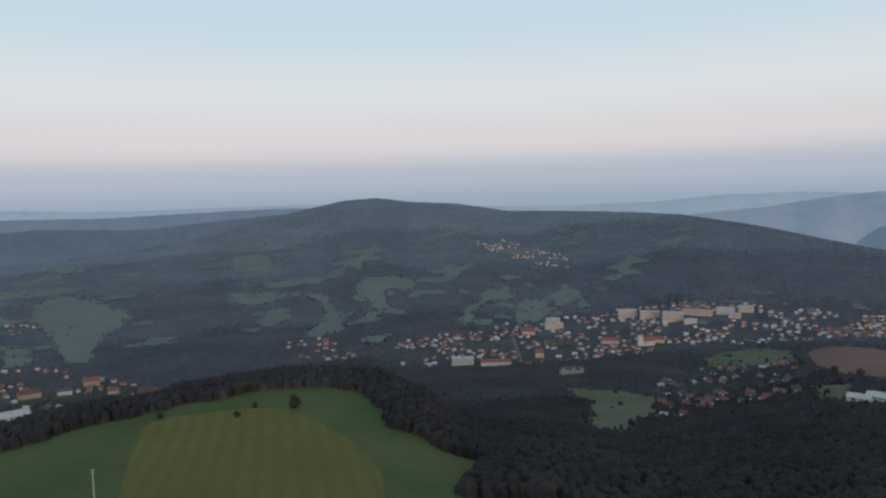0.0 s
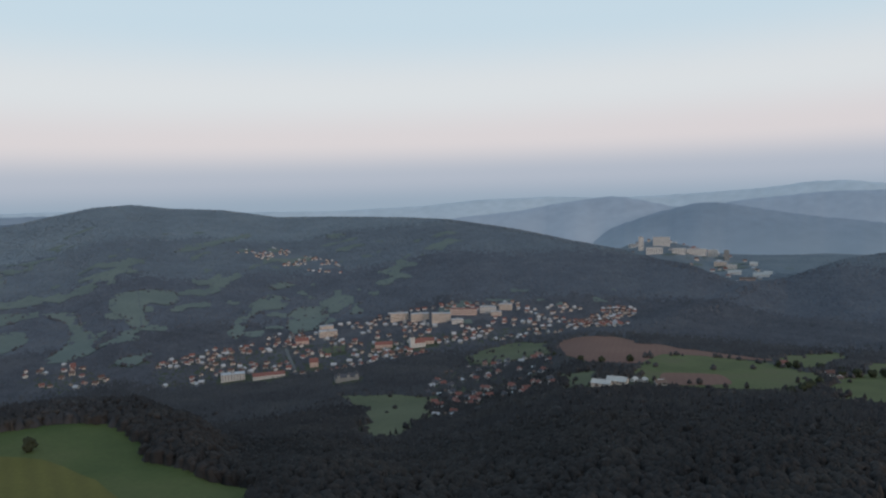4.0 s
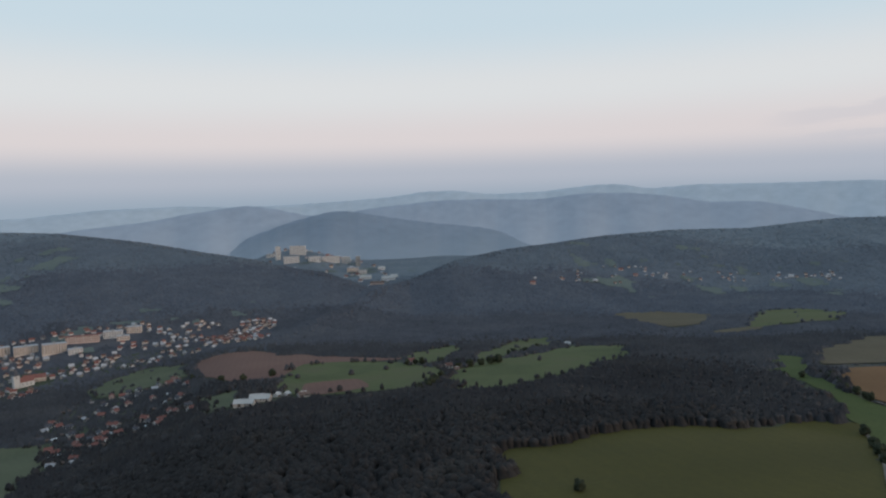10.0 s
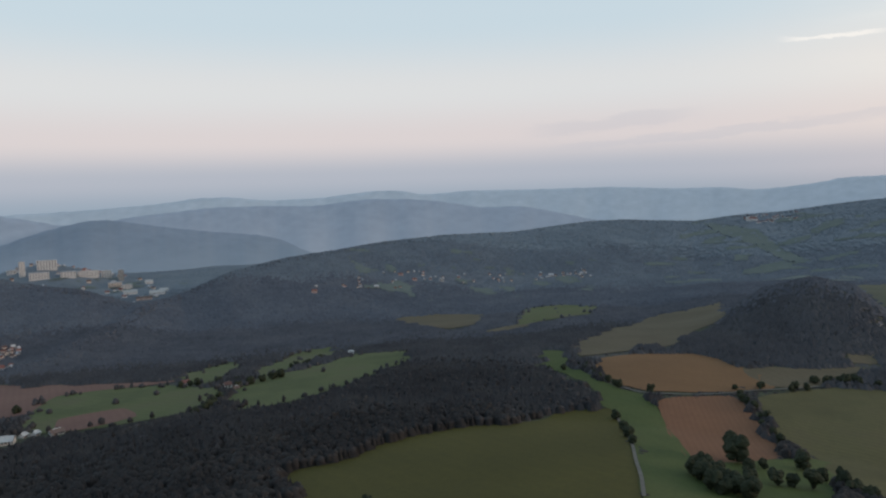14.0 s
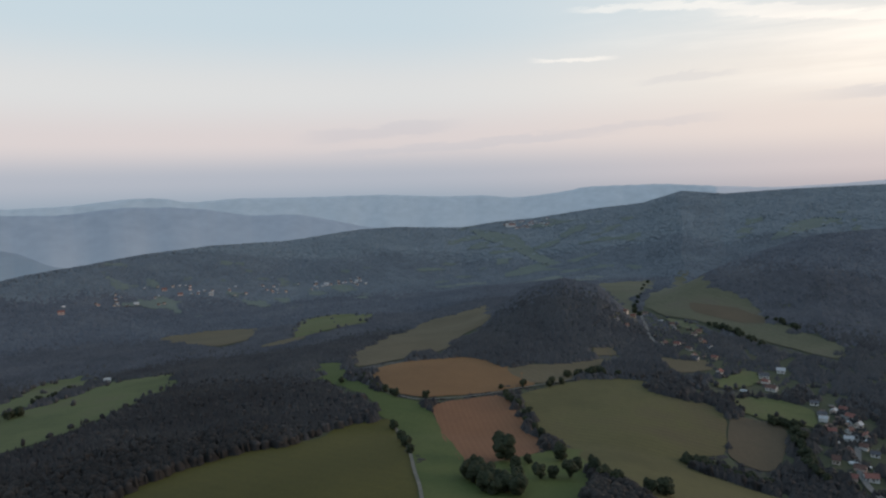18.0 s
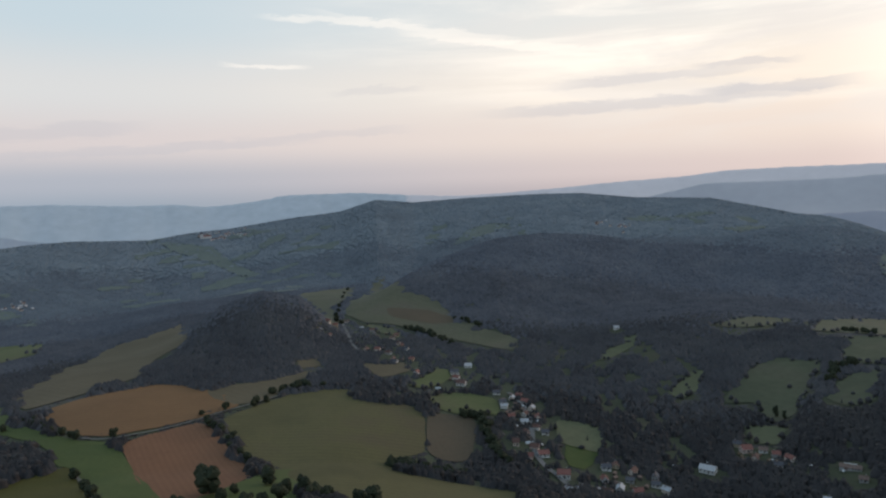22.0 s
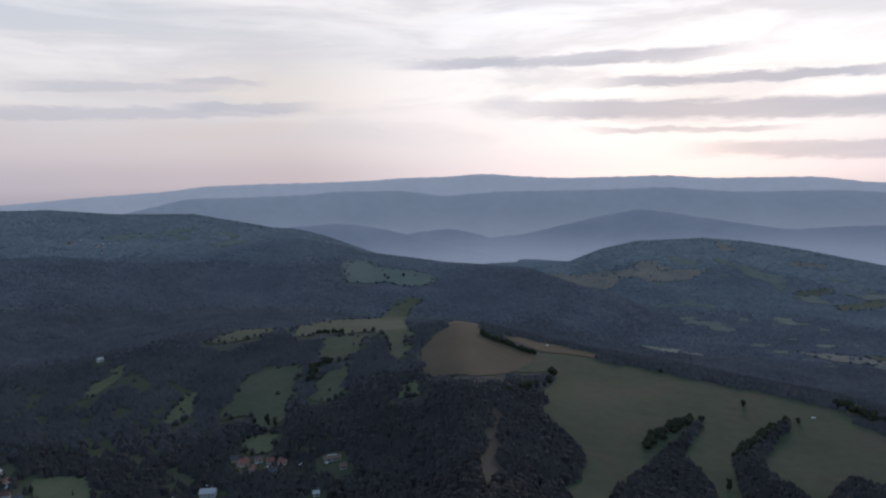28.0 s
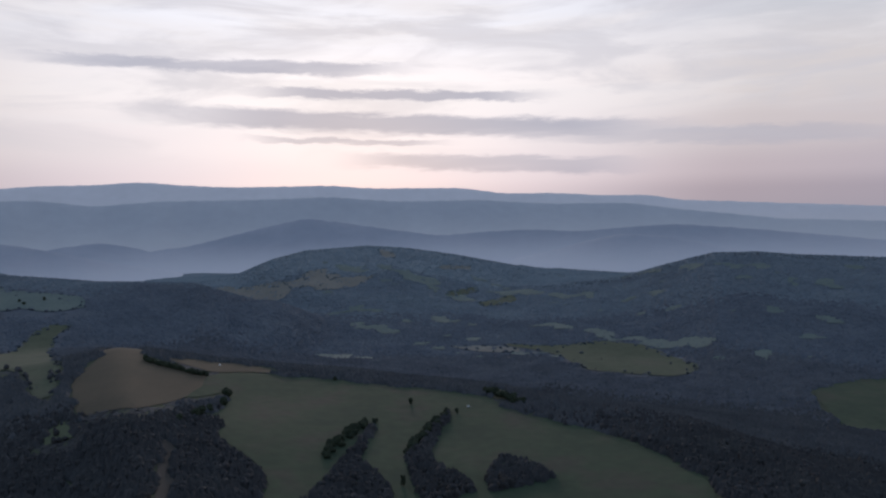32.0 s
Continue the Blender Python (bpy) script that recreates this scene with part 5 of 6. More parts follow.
def crest_trees():
    """Tall trees along the wooded crests, where they stand against the land behind."""
    rng = np.random.RandomState(5)
    for points, _, _ in (CRESTS[k] for k in ("town_ridge", "valley_ridge", "east_hill", "south_hill")):
        az = rng.uniform(points[0][0], points[-1][0], int((points[-1][0] - points[0][0]) * 32))
        rc, _, _, _ = crest_at(points, az)
        r = rc + rng.uniform(-70, 40, len(az))
        x, y = np.sin(np.radians(az)) * r, np.cos(np.radians(az)) * r
        ok, low, z = open_ground(x, y, np.full(len(x), 10.0))
        ok &= ~low & ~settled(x, y)
        # farther trees take more haze in their colour
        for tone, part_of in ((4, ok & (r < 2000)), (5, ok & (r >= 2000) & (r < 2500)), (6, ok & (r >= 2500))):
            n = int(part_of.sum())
            forest("crest_trees", x[part_of], y[part_of], z[part_of], rng.uniform(4, 7, n), rng.uniform(3, 6, n), CREST_TREE, CREST_TREE, 0.4, HAZE_WOODS[tone], "tall trees along a wooded crest", 300)


crest_trees()
# ---- building blocks ----


def part(name, bm, material, parent, label="", smooth=False):
    me = bpy.data.meshes.new(name)
    bm.to_mesh(me)
    bm.free()
    me.materials.append(material)
    if smooth:
        me.polygons.foreach_set("use_smooth", [True] * len(me.polygons))
    ob = new(name, me)
    ob.parent = parent
    if label:
        tagged(ob, label)
    return ob


def shared(name, me, parent, m):
    ob = new(name, me)
    ob.parent = parent
    ob.matrix_basis = m
    return ob


def box(bm, x0, x1, y0, y1, z0, z1):
    v = [bm.verts.new((x, y, z)) for z in (z0, z1) for x, y in ((x0, y0), (x1, y0), (x1, y1), (x0, y1))]
    for f in ((3, 2, 1, 0), (4, 5, 6, 7), (0, 1, 5, 4), (1, 2, 6, 5), (2, 3, 7, 6), (3, 0, 4, 7)):
        bm.faces.new([v[i] for i in f])


def box_mesh(name, x0, x1, y0, y1, z0, z1, material):
    bm = bmesh.new()
    box(bm, x0, x1, y0, y1, z0, z1)
    me = bpy.data.meshes.new(name)
    bm.to_mesh(me)
    bm.free()
    me.materials.append(material)
    return me


def prism(bm, w, d, z0, z1, over, thick):
    """A gabled roof of slab thickness, ridge along x."""
    a, b = w / 2 + over, d / 2 + over
    k = (z1 - z0) / (d / 2)
    e = z0 - k * over
    rows = [(-b, e), (0, z1), (b, e), (b, e - thick), (0, z1 - thick), (-b, e - thick)]
    ends = [[bm.verts.new((x, y, z)) for y, z in rows] for x in (-a, a)]
    for i in range(6):
        j = (i + 1) % 6
        bm.faces.new((ends[0][i], ends[1][i], ends[1][j], ends[0][j]))
    for e2, flip in ((ends[0], False), (ends[1], True)):
        for q in ((0, 1, 4, 5), (1, 2, 3, 4)):
            f = [e2[i] for i in (q if not flip else q[::-1])]
            bm.faces.new(f)


WINDOW = box_mesh("window", -0.55, 0.55, -0.06, 0.06, -0.7, 0.7, GLASS)
DOOR = box_mesh("door", -0.5, 0.5, -0.06, 0.06, 0, 2.05, BARK)
WALL_WORDS = ("white plaster", "cream plaster", "ochre plaster", "grey rendered", "pink plaster")
ROOF_WORDS = ("red tile roof", "brown tile roof", "dark slate roof", "pale sheet roof", "rusty roof")


def house(w, d, h, wall, roof, where):
    """A gabled house with chimney, door and windows; ridge along x, front towards -y."""
    w, d, h = max(w, 5.5), max(min(d, w * 0.9), 5.2), max(h, 4.6)
    root = new("house")
    eave = h * 0.55
    bm = bmesh.new()
    box(bm, -w / 2, w / 2, -d / 2, d / 2, -3, eave)
    a = [bm.verts.new((x, y, z)) for x in (-w / 2, w / 2) for y, z in ((-d / 2, eave), (d / 2, eave), (0, h - 0.3))]
    bm.faces.new(a[:3][::-1])
    bm.faces.new(a[3:])
    part("wall", bm, PLASTER[wall], root)
    bm = bmesh.new()
    prism(bm, w, d, eave + 0.1, h, 0.5, 0.25)
    top = part("roof", bm, TILES[roof], root, ROOF_WORDS[roof])
    bm = bmesh.new()
    box(bm, -w / 2 - 0.5, w / 2 + 0.5, -0.18, 0.18, h - 0.05, h + 0.12)
    part("ridge_tiles", bm, TILES[1], top)
    bm = bmesh.new()
    box(bm, w * 0.18, w * 0.18 + 0.7, 0.4, 1.1, h - 1.8, h + 0.7)
    stack = part("chimney", bm, TILES[1], root)
    bm = bmesh.new()
    box(bm, w * 0.18 - 0.12, w * 0.18 + 0.82, 0.28, 1.22, h + 0.704, h + 0.86)
    part("chimney_cap", bm, PLASTER[3], stack)
    n = max(2, int(w / 3.2))
    for i in range(n):
        shared("window", WINDOW, root, Matrix.Translation((-w / 2 + w * (i + 0.5) / n, -d / 2 - 0.04, min(1.7, eave * 0.6))))
    for y in (-d / 4, d / 4):
        for sx in (-1, 1):
            shared("window", WINDOW, root, Matrix.Translation((sx * (w / 2 + 0.04), y, min(1.7, eave * 0.6))) @ Matrix.Rotation(math.pi / 2, 4, "Z"))
    shared("door", DOOR, root, Matrix.Translation((w * 0.1, -d / 2 - 0.03, 0)))
    tagged(root, f"{WALL_WORDS[wall].split()[0]} house with {ROOF_WORDS[roof]} {where}", "house")
    return root


def slab_block(w, d, h, wall, roof, where, far=False):
    """A flat-roofed block of flats with rows of windows."""
    root = new("apartment_block")
    bm = bmesh.new()
    box(bm, -w / 2, w / 2, -d / 2, d / 2, -4, h)
    part("wall", bm, PLASTER[wall], root)
    bm = bmesh.new()
    box(bm, -w / 2 - 0.3, w / 2 + 0.3, -d / 2 - 0.3, d / 2 + 0.3, h, h + 0.7)
    part("roof", bm, TILES[roof], root)
    bm = bmesh.new()
    box(bm, -2.5, 2.5, -2, 2, h + 0.7, h + 3)
    part("lift_house", bm, PLASTER[3], root)
    floors, bays = max(2, int(h / 3.0)), max(3, int(w / (8.0 if far else 4.2)))
    pane = box_mesh("window", -w / bays * (0.2 if far else 0.27), w / bays * (0.2 if far else 0.27), -0.1, 0.1, -0.75, 0.75, GLASS)
    for f in range(floors):
        for b in range(bays):
            shared("window", pane, root, Matrix.Translation((-w / 2 + w * (b + 0.5) / bays, -d / 2 - 0.06, h * (f + 0.55) / floors)))
    for b in range(1, bays, 3):
        bm = bmesh.new()
        box(bm, -w / 2 + w * b / bays - 0.25, -w / 2 + w * b / bays + 0.25, -d / 2 - 0.35, -d / 2, 0, h)
        part("pilaster", bm, PLASTER[0], root)
    tagged(root, f"long {WALL_WORDS[wall]} block of flats {where}", "apartment block")
    return root


def hall(w, d, h, wall, roof, where):
    """A low farm or factory hall with a shallow sheet roof."""
    w, d, h = max(w, 5), max(d, 6), max(h, 3.5)
    root = new("farm_hall")
    bm = bmesh.new()
    box(bm, -w / 2, w / 2, -d / 2, d / 2, -3, h * 0.62)
    part("wall", bm, PLASTER[wall], root)
    bm = bmesh.new()
    prism(bm, w, d, h * 0.62, h * 1.15, 0.4, 0.2)
    part("roof", bm, WHITE_SHEET if roof == 3 else TILES[roof], root)
    gate = box_mesh("gate", -1.6, 1.6, -0.08, 0.08, 0, min(3.2, h * 0.55), TILES[4])
    shared("gate", gate, root, Matrix.Translation((-w * 0.2, -d / 2 - 0.05, 0)))
    for i in range(3):
        shared("window", WINDOW, root, Matrix.Translation((w * (0.1 + 0.13 * i), -d / 2 - 0.04, h * 0.4)))
    bm = bmesh.new()
    box(bm, -w * 0.3, w * 0.3, -0.4, 0.4, h * 1.12, h * 1.12 + 0.5)
    part("ridge_vent", bm, METAL, root)
    tagged(root, f"low hall with a {'white sheet roof' if roof == 3 else ROOF_WORDS[roof]} {where}", "farm hall")
    return root


def church(w, d, h, wall, roof, where):
    root = new("church")
    w = max(w, 6)
    bm = bmesh.new()
    box(bm, -w / 2, w / 2, -w / 2, w / 2, -3, h * 0.6)
    part("tower", bm, PLASTER[wall], root)
    bm = bmesh.new()
    bmesh.ops.create_cone(bm, cap_ends=True, segments=8, radius1=w * 0.62, radius2=0.1, depth=h * 0.42)
    bmesh.ops.translate(bm, verts=bm.verts[:], vec=(0, 0, h * 0.81))
    part("spire", bm, TILES[roof], root)
    bm = bmesh.new()
    box(bm, w / 2, w / 2 + w * 2.4, -w * 0.65, w * 0.65, -3, h * 0.26)
    part("nave", bm, PLASTER[wall], root)
    bm = bmesh.new()
    prism(bm, w * 2.4, w * 1.3, h * 0.26, h * 0.45, 0.3, 0.25)
    bmesh.ops.translate(bm, verts=bm.verts[:], vec=(w * 1.7, 0, 0))
    part("roof", bm, TILES[0], root)
    for i in range(3):
        shared("window", WINDOW, root, Matrix.Translation((w * (0.9 + 0.7 * i), -w * 0.65 - 0.04, h * 0.14)) @ Matrix.Diagonal((1, 1, 2, 1)))
    shared("window", WINDOW, root, Matrix.Translation((0, -w / 2 - 0.04, h * 0.5)) @ Matrix.Diagonal((1, 1, 1.5, 1)))
    tagged(root, f"{WALL_WORDS[wall]} church with a pointed tower {where}", "church")
    return root


def manor(w, d, h, wall, roof, where):
    """A grey turreted building."""
    root = new("manor_house")
    bm = bmesh.new()
    box(bm, -w / 2, w / 2, -d / 2, d / 2, -4, h * 0.5)
    part("wall", bm, PLASTER[wall], root)
    bm = bmesh.new()
    prism(bm, w, d, h * 0.5, h * 0.85, 0.3, 0.3)
    part("roof", bm, TILES[roof], root)
    for i, x in enumerate((-0.36, 0.05, 0.4)):
        bm = bmesh.new()
        box(bm, w * x - 2, w * x + 2, -d / 2 - 1.5, -d / 2 + 2.5, -4, h * 0.8)
        part("turret", bm, PLASTER[wall], root)
        bm = bmesh.new()
        bmesh.ops.create_cone(bm, cap_ends=True, segments=6, radius1=2.8, radius2=0.1, depth=h * 0.4)
        bmesh.ops.translate(bm, verts=bm.verts[:], vec=(w * x, -d / 2 + 0.5, h))
        part("turret_roof", bm, TILES[roof], root)
    tagged(root, f"grey turreted manor house with slate roofs {where}", "manor house")
    return root


def ground_at(x, y):
    return float(height([x], [y])[0])


def set_down(root, x, y, turn):
    root.matrix_basis = Matrix.Translation((x, y, ground_at(x, y) + 0.6)) @ Matrix.Rotation(radians(turn), 4, "Z")
    return root


MAKERS = {"house": house, "slab": slab_block, "hall": hall, "church": church, "ruin": manor}
PLACES = {
    "town": "above the town", "town centre": "in the valley town", "left town": "on the valley floor", "farm": "on the farmyard",
    "lonely houses": "standing alone by the fields", "road houses": "beside the village road", "road houses below": "by the village road",
    "ridge village": "in the village under the ridge", "hill town": "in the hilltop village", "far town": "in the far valley town", "far town below": "by the far town",
}
STANDING = []
for place, rows in BUILDINGS.items():
    for kind, x, y, w, h, d, turn, wall, roof in rows:
        extra = (place.startswith("far"),) if kind == "slab" else ()
        ob = MAKERS[kind](w, d, h, wall, roof, PLACES[place], *extra)
        ob["group"] = "buildings " + PLACES[place]
        set_down(ob, x, y, turn)
        STANDING.append((x, y, max(w, d) * 0.6))

# ---- houses scattered through the settlements ----
SETTLED_WORDS = {
    "town": "in the valley town", "village": "in the garden village", "left_town": "on the valley floor", "hamlet": "in a hillside hamlet", "hill_village": "in the hill village",
    "mid": "by the wooded river bend", "ridge_village": "in the village under the ridge", "hill_town": "in the hilltop village", "valley_village": "in the small valley village",
    "road_village": "beside the village road", "bottom": "in a wooded garden", "yard": "at the cluttered yard", "plateau": "on the upland clearing", "town_end": "at the end of the town",
}


JOINED = {"far_town": 110, "hill_village": 70, "ridge_village": 60, "hill_town": 36, "plateau": 12, "town": 270, "town_end": 60, "left_town": 60, "mid": 10}


def free_spot(rng, points, margin):
    xs, ys = [p[0] for p in points], [p[1] for p in points]
    for _ in range(160):
        x, y = rng.uniform(min(xs), max(xs)), rng.uniform(min(ys), max(ys))
        at = np.array([x]), np.array([y])
        if ripple(*at, 150, 17)[0] + 0.6 * ripple(*at, 55, 18)[0] < -0.05:
            continue
        if inside(points, *at)[0] and not any(inside(o, *at)[0] for o in OUTLINES) and not any((x - a) ** 2 + (y - b) ** 2 < (c + margin) ** 2 for a, b, c in STANDING):
            return x, y
    return None


def scatter_houses():
    rng = random.Random(41)
    for name, (count, points) in SETTLEMENTS.items():
        if not count:
            continue
        where = SETTLED_WORDS[name]
        protos = {}
        for i in range(count):
            spot = free_spot(rng, points, 7)
            if not spot:
                continue
            x, y = spot
            k = i % 9
            turn = rng.choice((0, 90)) + math.degrees(math.atan2(-x, y)) * 0.3 + rng.gauss(0, 22)
            m = Matrix.Translation((x, y, ground_at(x, y) + 0.6)) @ Matrix.Rotation(radians(turn), 4, "Z")
            if k in protos:
                copy_thing(protos[k], m)
            else:
                wall, roof = rng.choice((0, 0, 0, 1, 1, 2, 3, 3, 4)), rng.choice((0, 0, 0, 1, 1, 2, 2, 3, 4))
                protos[k] = house(rng.uniform(6.5, 9.5), rng.uniform(5.5, 7), rng.uniform(4.8, 6.2), wall, roof, where)
                protos[k]["group"] = "houses " + where
                protos[k].matrix_basis = m
            STANDING.append((x, y, 6))


def joined_houses():
    """The farthest small houses, one mesh for each pair of colours."""
    rng = random.Random(77)
    walls, roofs = [bmesh.new() for _ in range(3)], [bmesh.new() for _ in range(3)]
    for name, count in JOINED.items():
        points = SETTLEMENTS[name][1]
        for i in range(count):
            spot = free_spot(rng, points, 5)
            if not spot:
                continue
            x, y = spot
            grow = {"far_town": 1.5, "ridge_village": 0.8, "hill_village": 0.85, "hill_town": 0.85}.get(name, 0.95)
            w, d, h, k = rng.uniform(6.5, 10) * grow, rng.uniform(5.5, 7.5) * grow, rng.uniform(5, 7) * grow, rng.randrange(3)
            m = Matrix.Translation((x, y, ground_at(x, y) + 0.6)) @ Matrix.Rotation(rng.uniform(0, 3.14), 4, "Z")
            for bm, shape in ((walls[k], lambda b: box(b, -w / 2, w / 2, -d / 2, d / 2, -3, h * 0.55)), (roofs[k], lambda b: prism(b, w, d, h * 0.55, h, 0.4, 0.3))):
                piece = bmesh.new()
                shape(piece)
                piece.transform(m)
                me = bpy.data.meshes.new("piece")
                piece.to_mesh(me)
                piece.free()
                bm.from_mesh(me)
                bpy.data.meshes.remove(me)
            STANDING.append((x, y, 6))
    root = new("distant_houses")
    for k in range(3):
        part("wall", walls[k], PLASTER[(0, 1, 3)[k]], root)
        part("roof", roofs[k], TILES[(0, 1, 3)[k]], root)
    tagged(root, "small pale houses scattered over the far slopes", "houses", kind="stuff")


scatter_houses()
joined_houses()
# ---- single trees and hedges ----


def crown_mesh(seed, slim):
    rng = np.random.RandomState(seed)
    verts, tris, base = [], [], 0
    for i in range(26):
        v, t = BROAD[rng.randint(0, 5)]
        a, q, z = rng.uniform(0, 6.28), rng.uniform(0.0, 0.30) * slim, rng.uniform(0.06, 0.62)
        s = rng.uniform(0.11, 0.19) * (0.8 + 0.4 * slim) * (1.15 - 0.5 * abs(z - 0.42))
        verts.append(v * np.array([s * slim, s * slim, s * 2.0]) + np.array([math.cos(a) * q, math.sin(a) * q, z + 0.08 - s * 0.5]))
        tris.append(t + base)
        base += len(v)
    me = plain_mesh("crown", np.concatenate(verts).tolist(), np.concatenate(tris).tolist(), LEAVES)
    return me


def tree_thing(seed, slim, label):
    root = new("tree")
    rng = random.Random(seed)
    bm = bmesh.new()
    bmesh.ops.create_cone(bm, cap_ends=True, segments=6, radius1=0.035, radius2=0.015, depth=0.55)
    bmesh.ops.translate(bm, verts=bm.verts[:], vec=(0, 0, 0.22))
    for i in range(3):
        a = rng.uniform(0, 6.28)
        limb = bmesh.ops.create_cone(bm, cap_ends=True, segments=5, radius1=0.014, radius2=0.005, depth=0.3)["verts"]
        bmesh.ops.rotate(bm, verts=limb, cent=(0, 0, -0.15), matrix=Euler((0.6, 0, a)).to_matrix())
        bmesh.ops.translate(bm, verts=limb, vec=(0, 0, 0.45))
    part("trunk", bm, BARK, root)
    shared("crown", crown_mesh(seed, slim), root, Matrix())
    tagged(root, label, "tree")
    return root


TREE_PROTOS = {}


def copse(what, spots):
    """A dense clump or hedge, joined."""
    verts, tris, base = [], [], 0
    for i, (x, y, h, turn) in enumerate(spots):
        me = COPSE_CROWNS[i % 3]
        v = np.array([tuple(q.co) for q in me.vertices])
        t = np.array([tuple(q.vertices) for q in me.polygons])
        c, s = math.cos(turn), math.sin(turn)
        verts.append(np.stack([x + (v[:, 0] * c - v[:, 1] * s) * h, y + (v[:, 0] * s + v[:, 1] * c) * h, ground_at(x, y) + v[:, 2] * h - 0.08 * h], 1))
        tris.append(t + base)
        base += len(v)
    me = plain_mesh("copse", np.concatenate(verts).tolist(), np.concatenate(tris).tolist(), LEAVES)
    tagged(new("copse" if "copse" in what else "hedge", me), "dense dark " + what + " of broadleaf trees", "trees", kind="stuff")


COPSE_CROWNS = [crown_mesh(90 + i, 1.15) for i in range(3)]


def plant_lines():
    rng = random.Random(7)
    for what, count, tall, *line in TREE_LINES:
        if count >= 14:
            spots = []
            for i in range(count):
                u = (i + 0.5) / count * (len(line) - 1)
                k = min(int(u), len(line) - 2)
                a, b, f = line[k], line[k + 1], u - k
                spots.append((a[0] + (b[0] - a[0]) * f + rng.gauss(0, tall * 0.3), a[1] + (b[1] - a[1]) * f + rng.gauss(0, tall * 0.3), tall * rng.uniform(0.7, 1.15), rng.uniform(0, 6.28)))
            copse(what, spots)
            continue
        kind = "dark slim poplar beside the wood" if "poplar" in what else "dark broadleaf tree of the " + what.replace("dark ", "") if ("hedge" in what or "copse" in what or "row" in what) else "dark rounded broadleaf " + ("bush in the open field" if "bush" in what else "tree at the field's edge")
        for i in range(count):
            u = (i + 0.5) / count * (len(line) - 1) if count > len(line) else float(i)
            k = min(int(u), len(line) - 2) if len(line) > 1 else 0
            f = u - k if len(line) > 1 else 0
            a, b = line[k], line[min(k + 1, len(line) - 1)]
            wob = tall * 0.25 if count > len(line) else 0
            x, y = a[0] + (b[0] - a[0]) * f + rng.gauss(0, wob), a[1] + (b[1] - a[1]) * f + rng.gauss(0, wob)
            key = (kind, rng.randrange(3))
            h = tall * rng.uniform(0.75, 1.2)
            slim = 0.45 if "poplar" in what else 1.0
            m = Matrix.Translation((x, y, ground_at(x, y) + 0.1)) @ Matrix.Rotation(rng.uniform(0, 6.28), 4, "Z") @ Matrix.Diagonal((h * rng.uniform(0.9, 1.2),) * 2 + (h, 1))
            if key not in TREE_PROTOS:
                TREE_PROTOS[key] = tree_thing(len(TREE_PROTOS) + 50, slim, kind)
                TREE_PROTOS[key]["group"] = what
                TREE_PROTOS[key].matrix_basis = m
            else:
                ob = copy_thing(TREE_PROTOS[key], m)
                ob.matrix_basis = m
                ob["group"] = what


plant_lines()
# ---- sheds, log piles and greenhouses in the yards and gardens ----
LOG_END = surface("sawn_log", [(0.14, 0.10, 0.07), (0.20, 0.15, 0.10)], 1.5, 0.2, fine_scale=4.0)
BOARD = surface("weathered_board", [(0.07, 0.06, 0.05), (0.11, 0.095, 0.08)], 0.8, 0.25, fine_scale=3.0)
PALE_GLASS = surface("greenhouse_sheet", [(0.42, 0.44, 0.45), (0.52, 0.54, 0.54)], 0.6, rough=0.25)


def log_pile(where):
    root = new("log_pile")
    bm = bmesh.new()
    bmesh.ops.create_cone(bm, cap_ends=True, segments=8, radius1=0.32, radius2=0.28, depth=5.0)
    bmesh.ops.rotate(bm, verts=bm.verts[:], cent=(0, 0, 0), matrix=Euler((math.pi / 2, 0, 0)).to_matrix())
    me = bpy.data.meshes.new("log")
    bm.to_mesh(me)
    bm.free()
    me.materials.append(LOG_END)
    for row, n in enumerate((5, 4, 3)):
        for i in range(n):
            shared("log", me, root, Matrix.Translation(((i - n / 2 + 0.5) * 0.64, 0.15 * ((i * 7 + row) % 3 - 1), 0.3 + row * 0.55)))
    tagged(root, "stacked brown logs in a pile " + where, "log pile")
    return root


def garden_shed(where):
    root = new("garden_shed")
    bm = bmesh.new()
    box(bm, -2.2, 2.2, -1.6, 1.6, -1.5, 2.2)
    part("wall", bm, BOARD, root)
    bm = bmesh.new()
    prism(bm, 4.4, 3.2, 2.2, 3.1, 0.3, 0.12)
    part("roof", bm, TILES[4], root)
    shared("door", DOOR, root, Matrix.Translation((-0.8, -1.63, 0)))
    shared("window", WINDOW, root, Matrix.Translation((1.1, -1.62, 1.3)) @ Matrix.Diagonal((0.8, 1, 0.7, 1)))
    tagged(root, "weathered board garden shed with a rusty roof " + where, "shed")
    return root


def greenhouse(where):
    root = new("greenhouse")
    bm = bmesh.new()
    rows = [(math.cos(a) * 1.8, math.sin(a) * 2.1) for a in np.linspace(0, math.pi, 9)]
    ends = [[bm.verts.new((x, y, z)) for y, z in rows] for x in (-3.5, 3.5)]
    for i in range(8):
        bm.faces.new((ends[0][i], ends[1][i], ends[1][i + 1], ends[0][i + 1]))
    bm.faces.new(ends[0])
    bm.faces.new(ends[1][::-1])
    part("cover", bm, PALE_GLASS, root)
    for x in (-3.5, 0, 3.5):
        bm = bmesh.new()
        ring = [[bm.verts.new((x + dx, y * k, z * k)) for y, z in rows] for dx, k in ((-0.05, 1.02), (0.05, 1.02))]
        for i in range(8):
            bm.faces.new((ring[0][i], ring[1][i], ring[1][i + 1], ring[0][i + 1]))
        part("hoop", bm, METAL, root)
    tagged(root, "pale arched greenhouse " + where, "greenhouse")
    return root


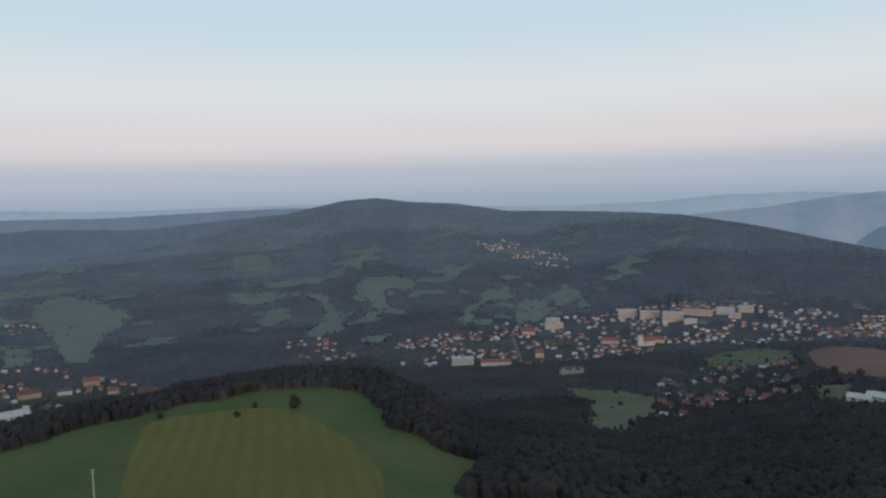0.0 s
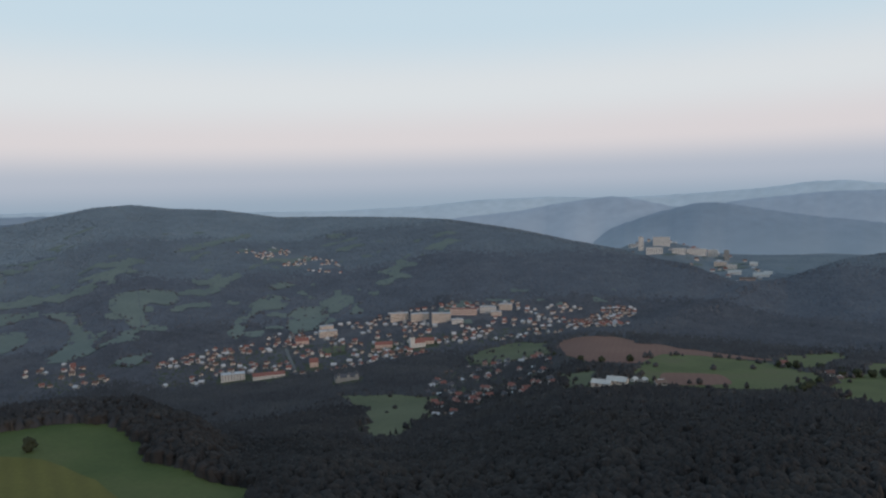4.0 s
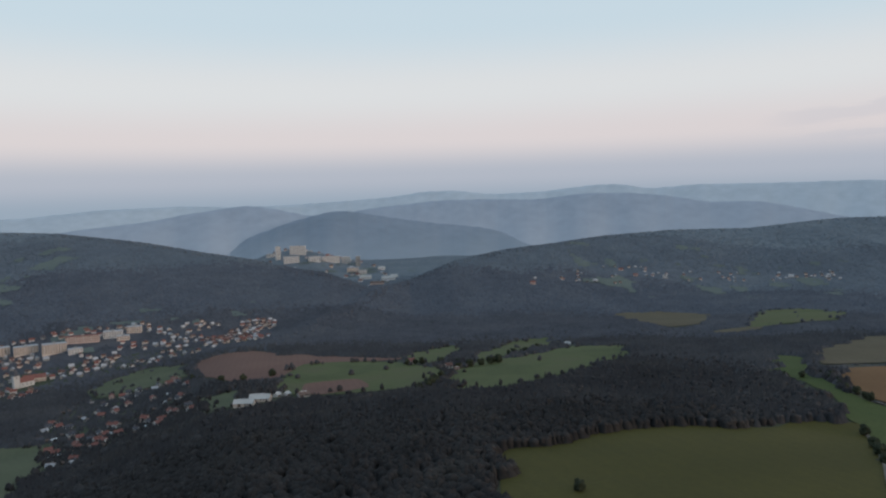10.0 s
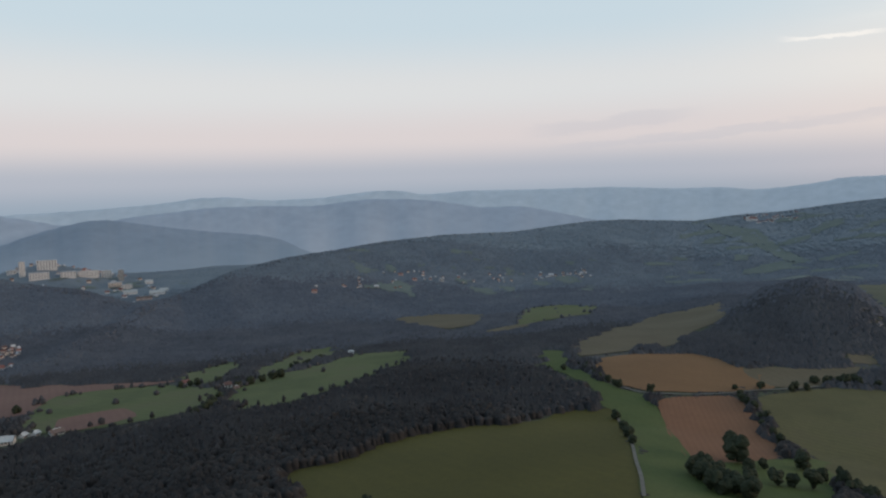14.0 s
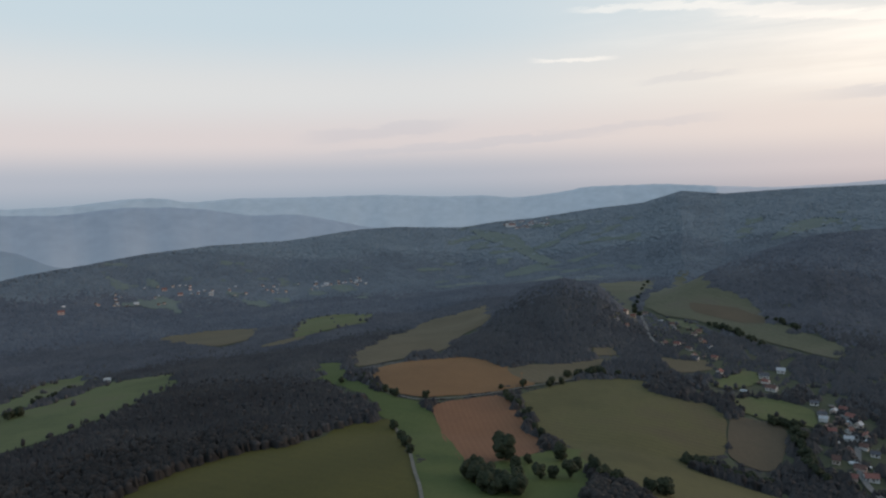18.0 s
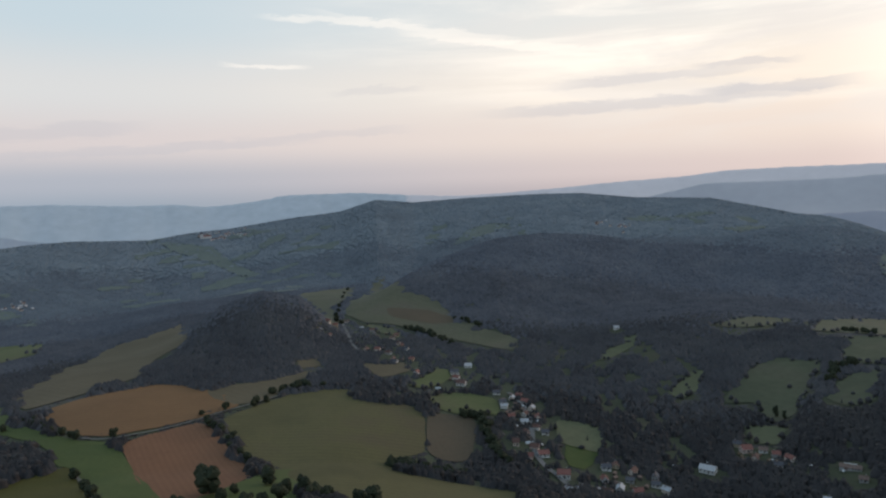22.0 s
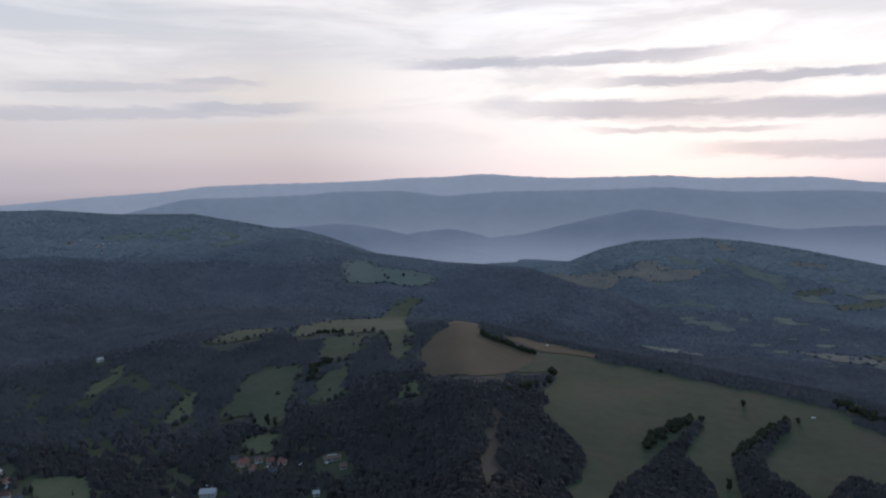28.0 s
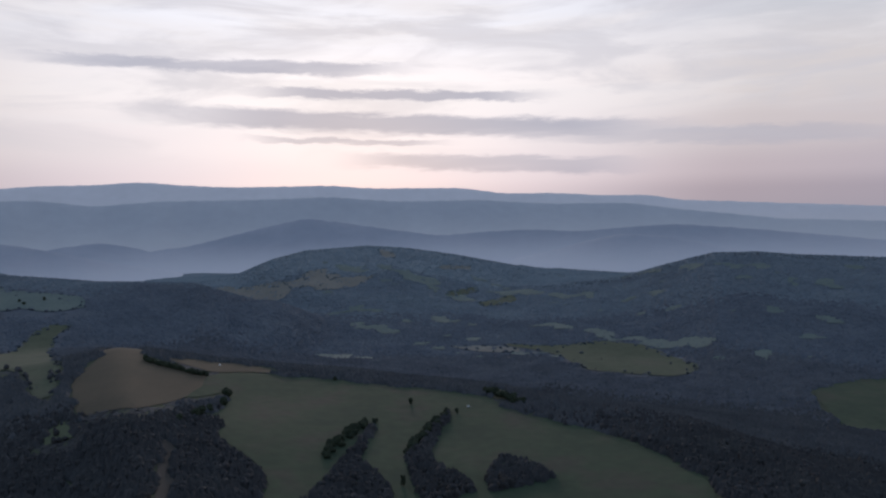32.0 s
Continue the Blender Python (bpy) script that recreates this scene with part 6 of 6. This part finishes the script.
def fill_yards():
    rng = random.Random(58)
    plan = (("yard", "on the cluttered yard", ((log_pile, 9), (garden_shed, 6))), ("road_village", "beside the village road", ((garden_shed, 12), (greenhouse, 4), (log_pile, 3))),
            ("valley_village", "in a village garden", ((garden_shed, 10), (greenhouse, 4))), ("bottom", "in a wooded garden", ((garden_shed, 5), (log_pile, 2))),
            ("village", "in the garden village", ((garden_shed, 24), (greenhouse, 8))))
    for name, where, kinds in plan:
        for make, count in kinds:
            first = None
            for _ in range(count):
                spot = free_spot(rng, SETTLEMENTS[name][1], 3.5)
                if not spot:
                    continue
                x, y = spot
                m = Matrix.Translation((x, y, ground_at(x, y) + 0.5)) @ Matrix.Rotation(rng.uniform(0, 3.14), 4, "Z")
                if first:
                    copy_thing(first, m)
                else:
                    first = make(where)
                    first["group"] = first.name.split(".")[0].replace("_", " ") + "s " + where
                    first.matrix_basis = m
                STANDING.append((x, y, 3))


fill_yards()
# ---- roads, mast, cars ----


def build_road(kind, width, line):
    pts = [Vector((x, y)) for x, y in line]
    fine = []
    for i in range(len(pts) - 1):
        p0, p1, p2, p3 = pts[max(i - 1, 0)], pts[i], pts[i + 1], pts[min(i + 2, len(pts) - 1)]
        n = max(2, int((p2 - p1).length / 8))
        for k in range(n):
            u = k / n
            fine.append(0.5 * (2 * p1 + (p2 - p0) * u + (2 * p0 - 5 * p1 + 4 * p2 - p3) * u * u + (3 * p1 - p0 - 3 * p2 + p3) * u ** 3))
    fine.append(pts[-1])
    bm = bmesh.new()
    rows = []
    for i, p in enumerate(fine):
        t = (fine[min(i + 1, len(fine) - 1)] - fine[max(i - 1, 0)]).normalized()
        side = Vector((-t.y, t.x)) * width / 2
        rows.append([bm.verts.new((*(p + side * s), 0)) for s in (-1, 0, 1)])
    for a, b in zip(rows, rows[1:]):
        for j in (0, 1):
            bm.faces.new((a[j], a[j + 1], b[j + 1], b[j]))
    r = fine[len(fine) // 2].length
    drape(bm, 0.9 + r * 0.0009)
    for f in bm.faces:
        f.normal_update()
        if f.normal.z < 0:
            f.normal_flip()
    me = bpy.data.meshes.new("road")
    bm.to_mesh(me)
    bm.free()
    me.materials.append(GRAVEL if kind == "gravel" else FIELD_KINDS["track"] if kind == "dirt" else ASPHALT)
    tagged(new("road" if kind == "asphalt" else "farm_track", me), "narrow worn asphalt village road" if kind == "asphalt" else "pale gravel farm track between fields", "road", kind="structure")


for kind, width, *line in ROADS:
    build_road(kind, width, line)


def build_mast(x, y):
    root = new("mast")
    bm = bmesh.new()
    bmesh.ops.create_cone(bm, cap_ends=True, segments=8, radius1=0.35, radius2=0.16, depth=15)
    bmesh.ops.translate(bm, verts=bm.verts[:], vec=(0, 0, 7.5))
    part("pole", bm, METAL, root)
    for z in (13.2, 14.6):
        bm = bmesh.new()
        box(bm, -0.9, 0.9, -0.08, 0.08, z, z + 0.2)
        part("crossarm", bm, METAL, root)
    tagged(root, "pale steel mast standing in the grass", "mast")
    root.matrix_basis = Matrix.Translation((x, y, ground_at(x, y)))


def build_car(x, y, turn, i):
    root = new("car")
    bm = bmesh.new()
    rows = [(-2.1, 0.35, 0.75), (-2.0, 0.35, 1.0), (-1.1, 0.35, 1.05), (-0.5, 0.35, 1.5), (0.9, 0.35, 1.52), (1.7, 0.35, 1.1), (2.1, 0.35, 0.95)]
    rings = [[bm.verts.new((x0, s * (0.85 if z < 1.2 else 0.7), zz)) for s, zz in ((-1, lo), (1, lo), (1, z), (-1, z))] for x0, lo, z in rows]
    for a, b in zip(rings, rings[1:]):
        for j in range(4):
            bm.faces.new((a[j], a[(j + 1) % 4], b[(j + 1) % 4], b[j]))
    bm.faces.new(rings[0][::-1])
    bm.faces.new(rings[-1])
    part("body", bm, CAR_PAINT, root)
    for wx in (-1.3, 1.35):
        for wy in (-0.8, 0.8):
            bm = bmesh.new()
            bmesh.ops.create_cone(bm, cap_ends=True, segments=12, radius1=0.33, radius2=0.33, depth=0.22)
            bmesh.ops.rotate(bm, verts=bm.verts[:], cent=(0, 0, 0), matrix=Euler((math.pi / 2, 0, 0)).to_matrix())
            bmesh.ops.translate(bm, verts=bm.verts[:], vec=(wx, wy, 0.33))
            part("wheel", bm, RUBBER, root)
    for sx in (-0.85, 1.35):
        bm = bmesh.new()
        box(bm, sx - 0.08, sx + 0.08, -0.6, 0.6, 1.08, 1.4)
        part("windscreen", bm, GLASS, root)
    tagged(root, "white car parked on the grass beside a track" if i < 2 else "white car parked between the village houses", "car")
    root.matrix_basis = Matrix.Translation((x, y, ground_at(x, y) + 0.9)) @ Matrix.Rotation(radians(turn), 4, "Z")


build_mast(*MAST)
for i, (x, y) in enumerate(CARS):
    build_car(x, y, 30 + 50 * i, i)
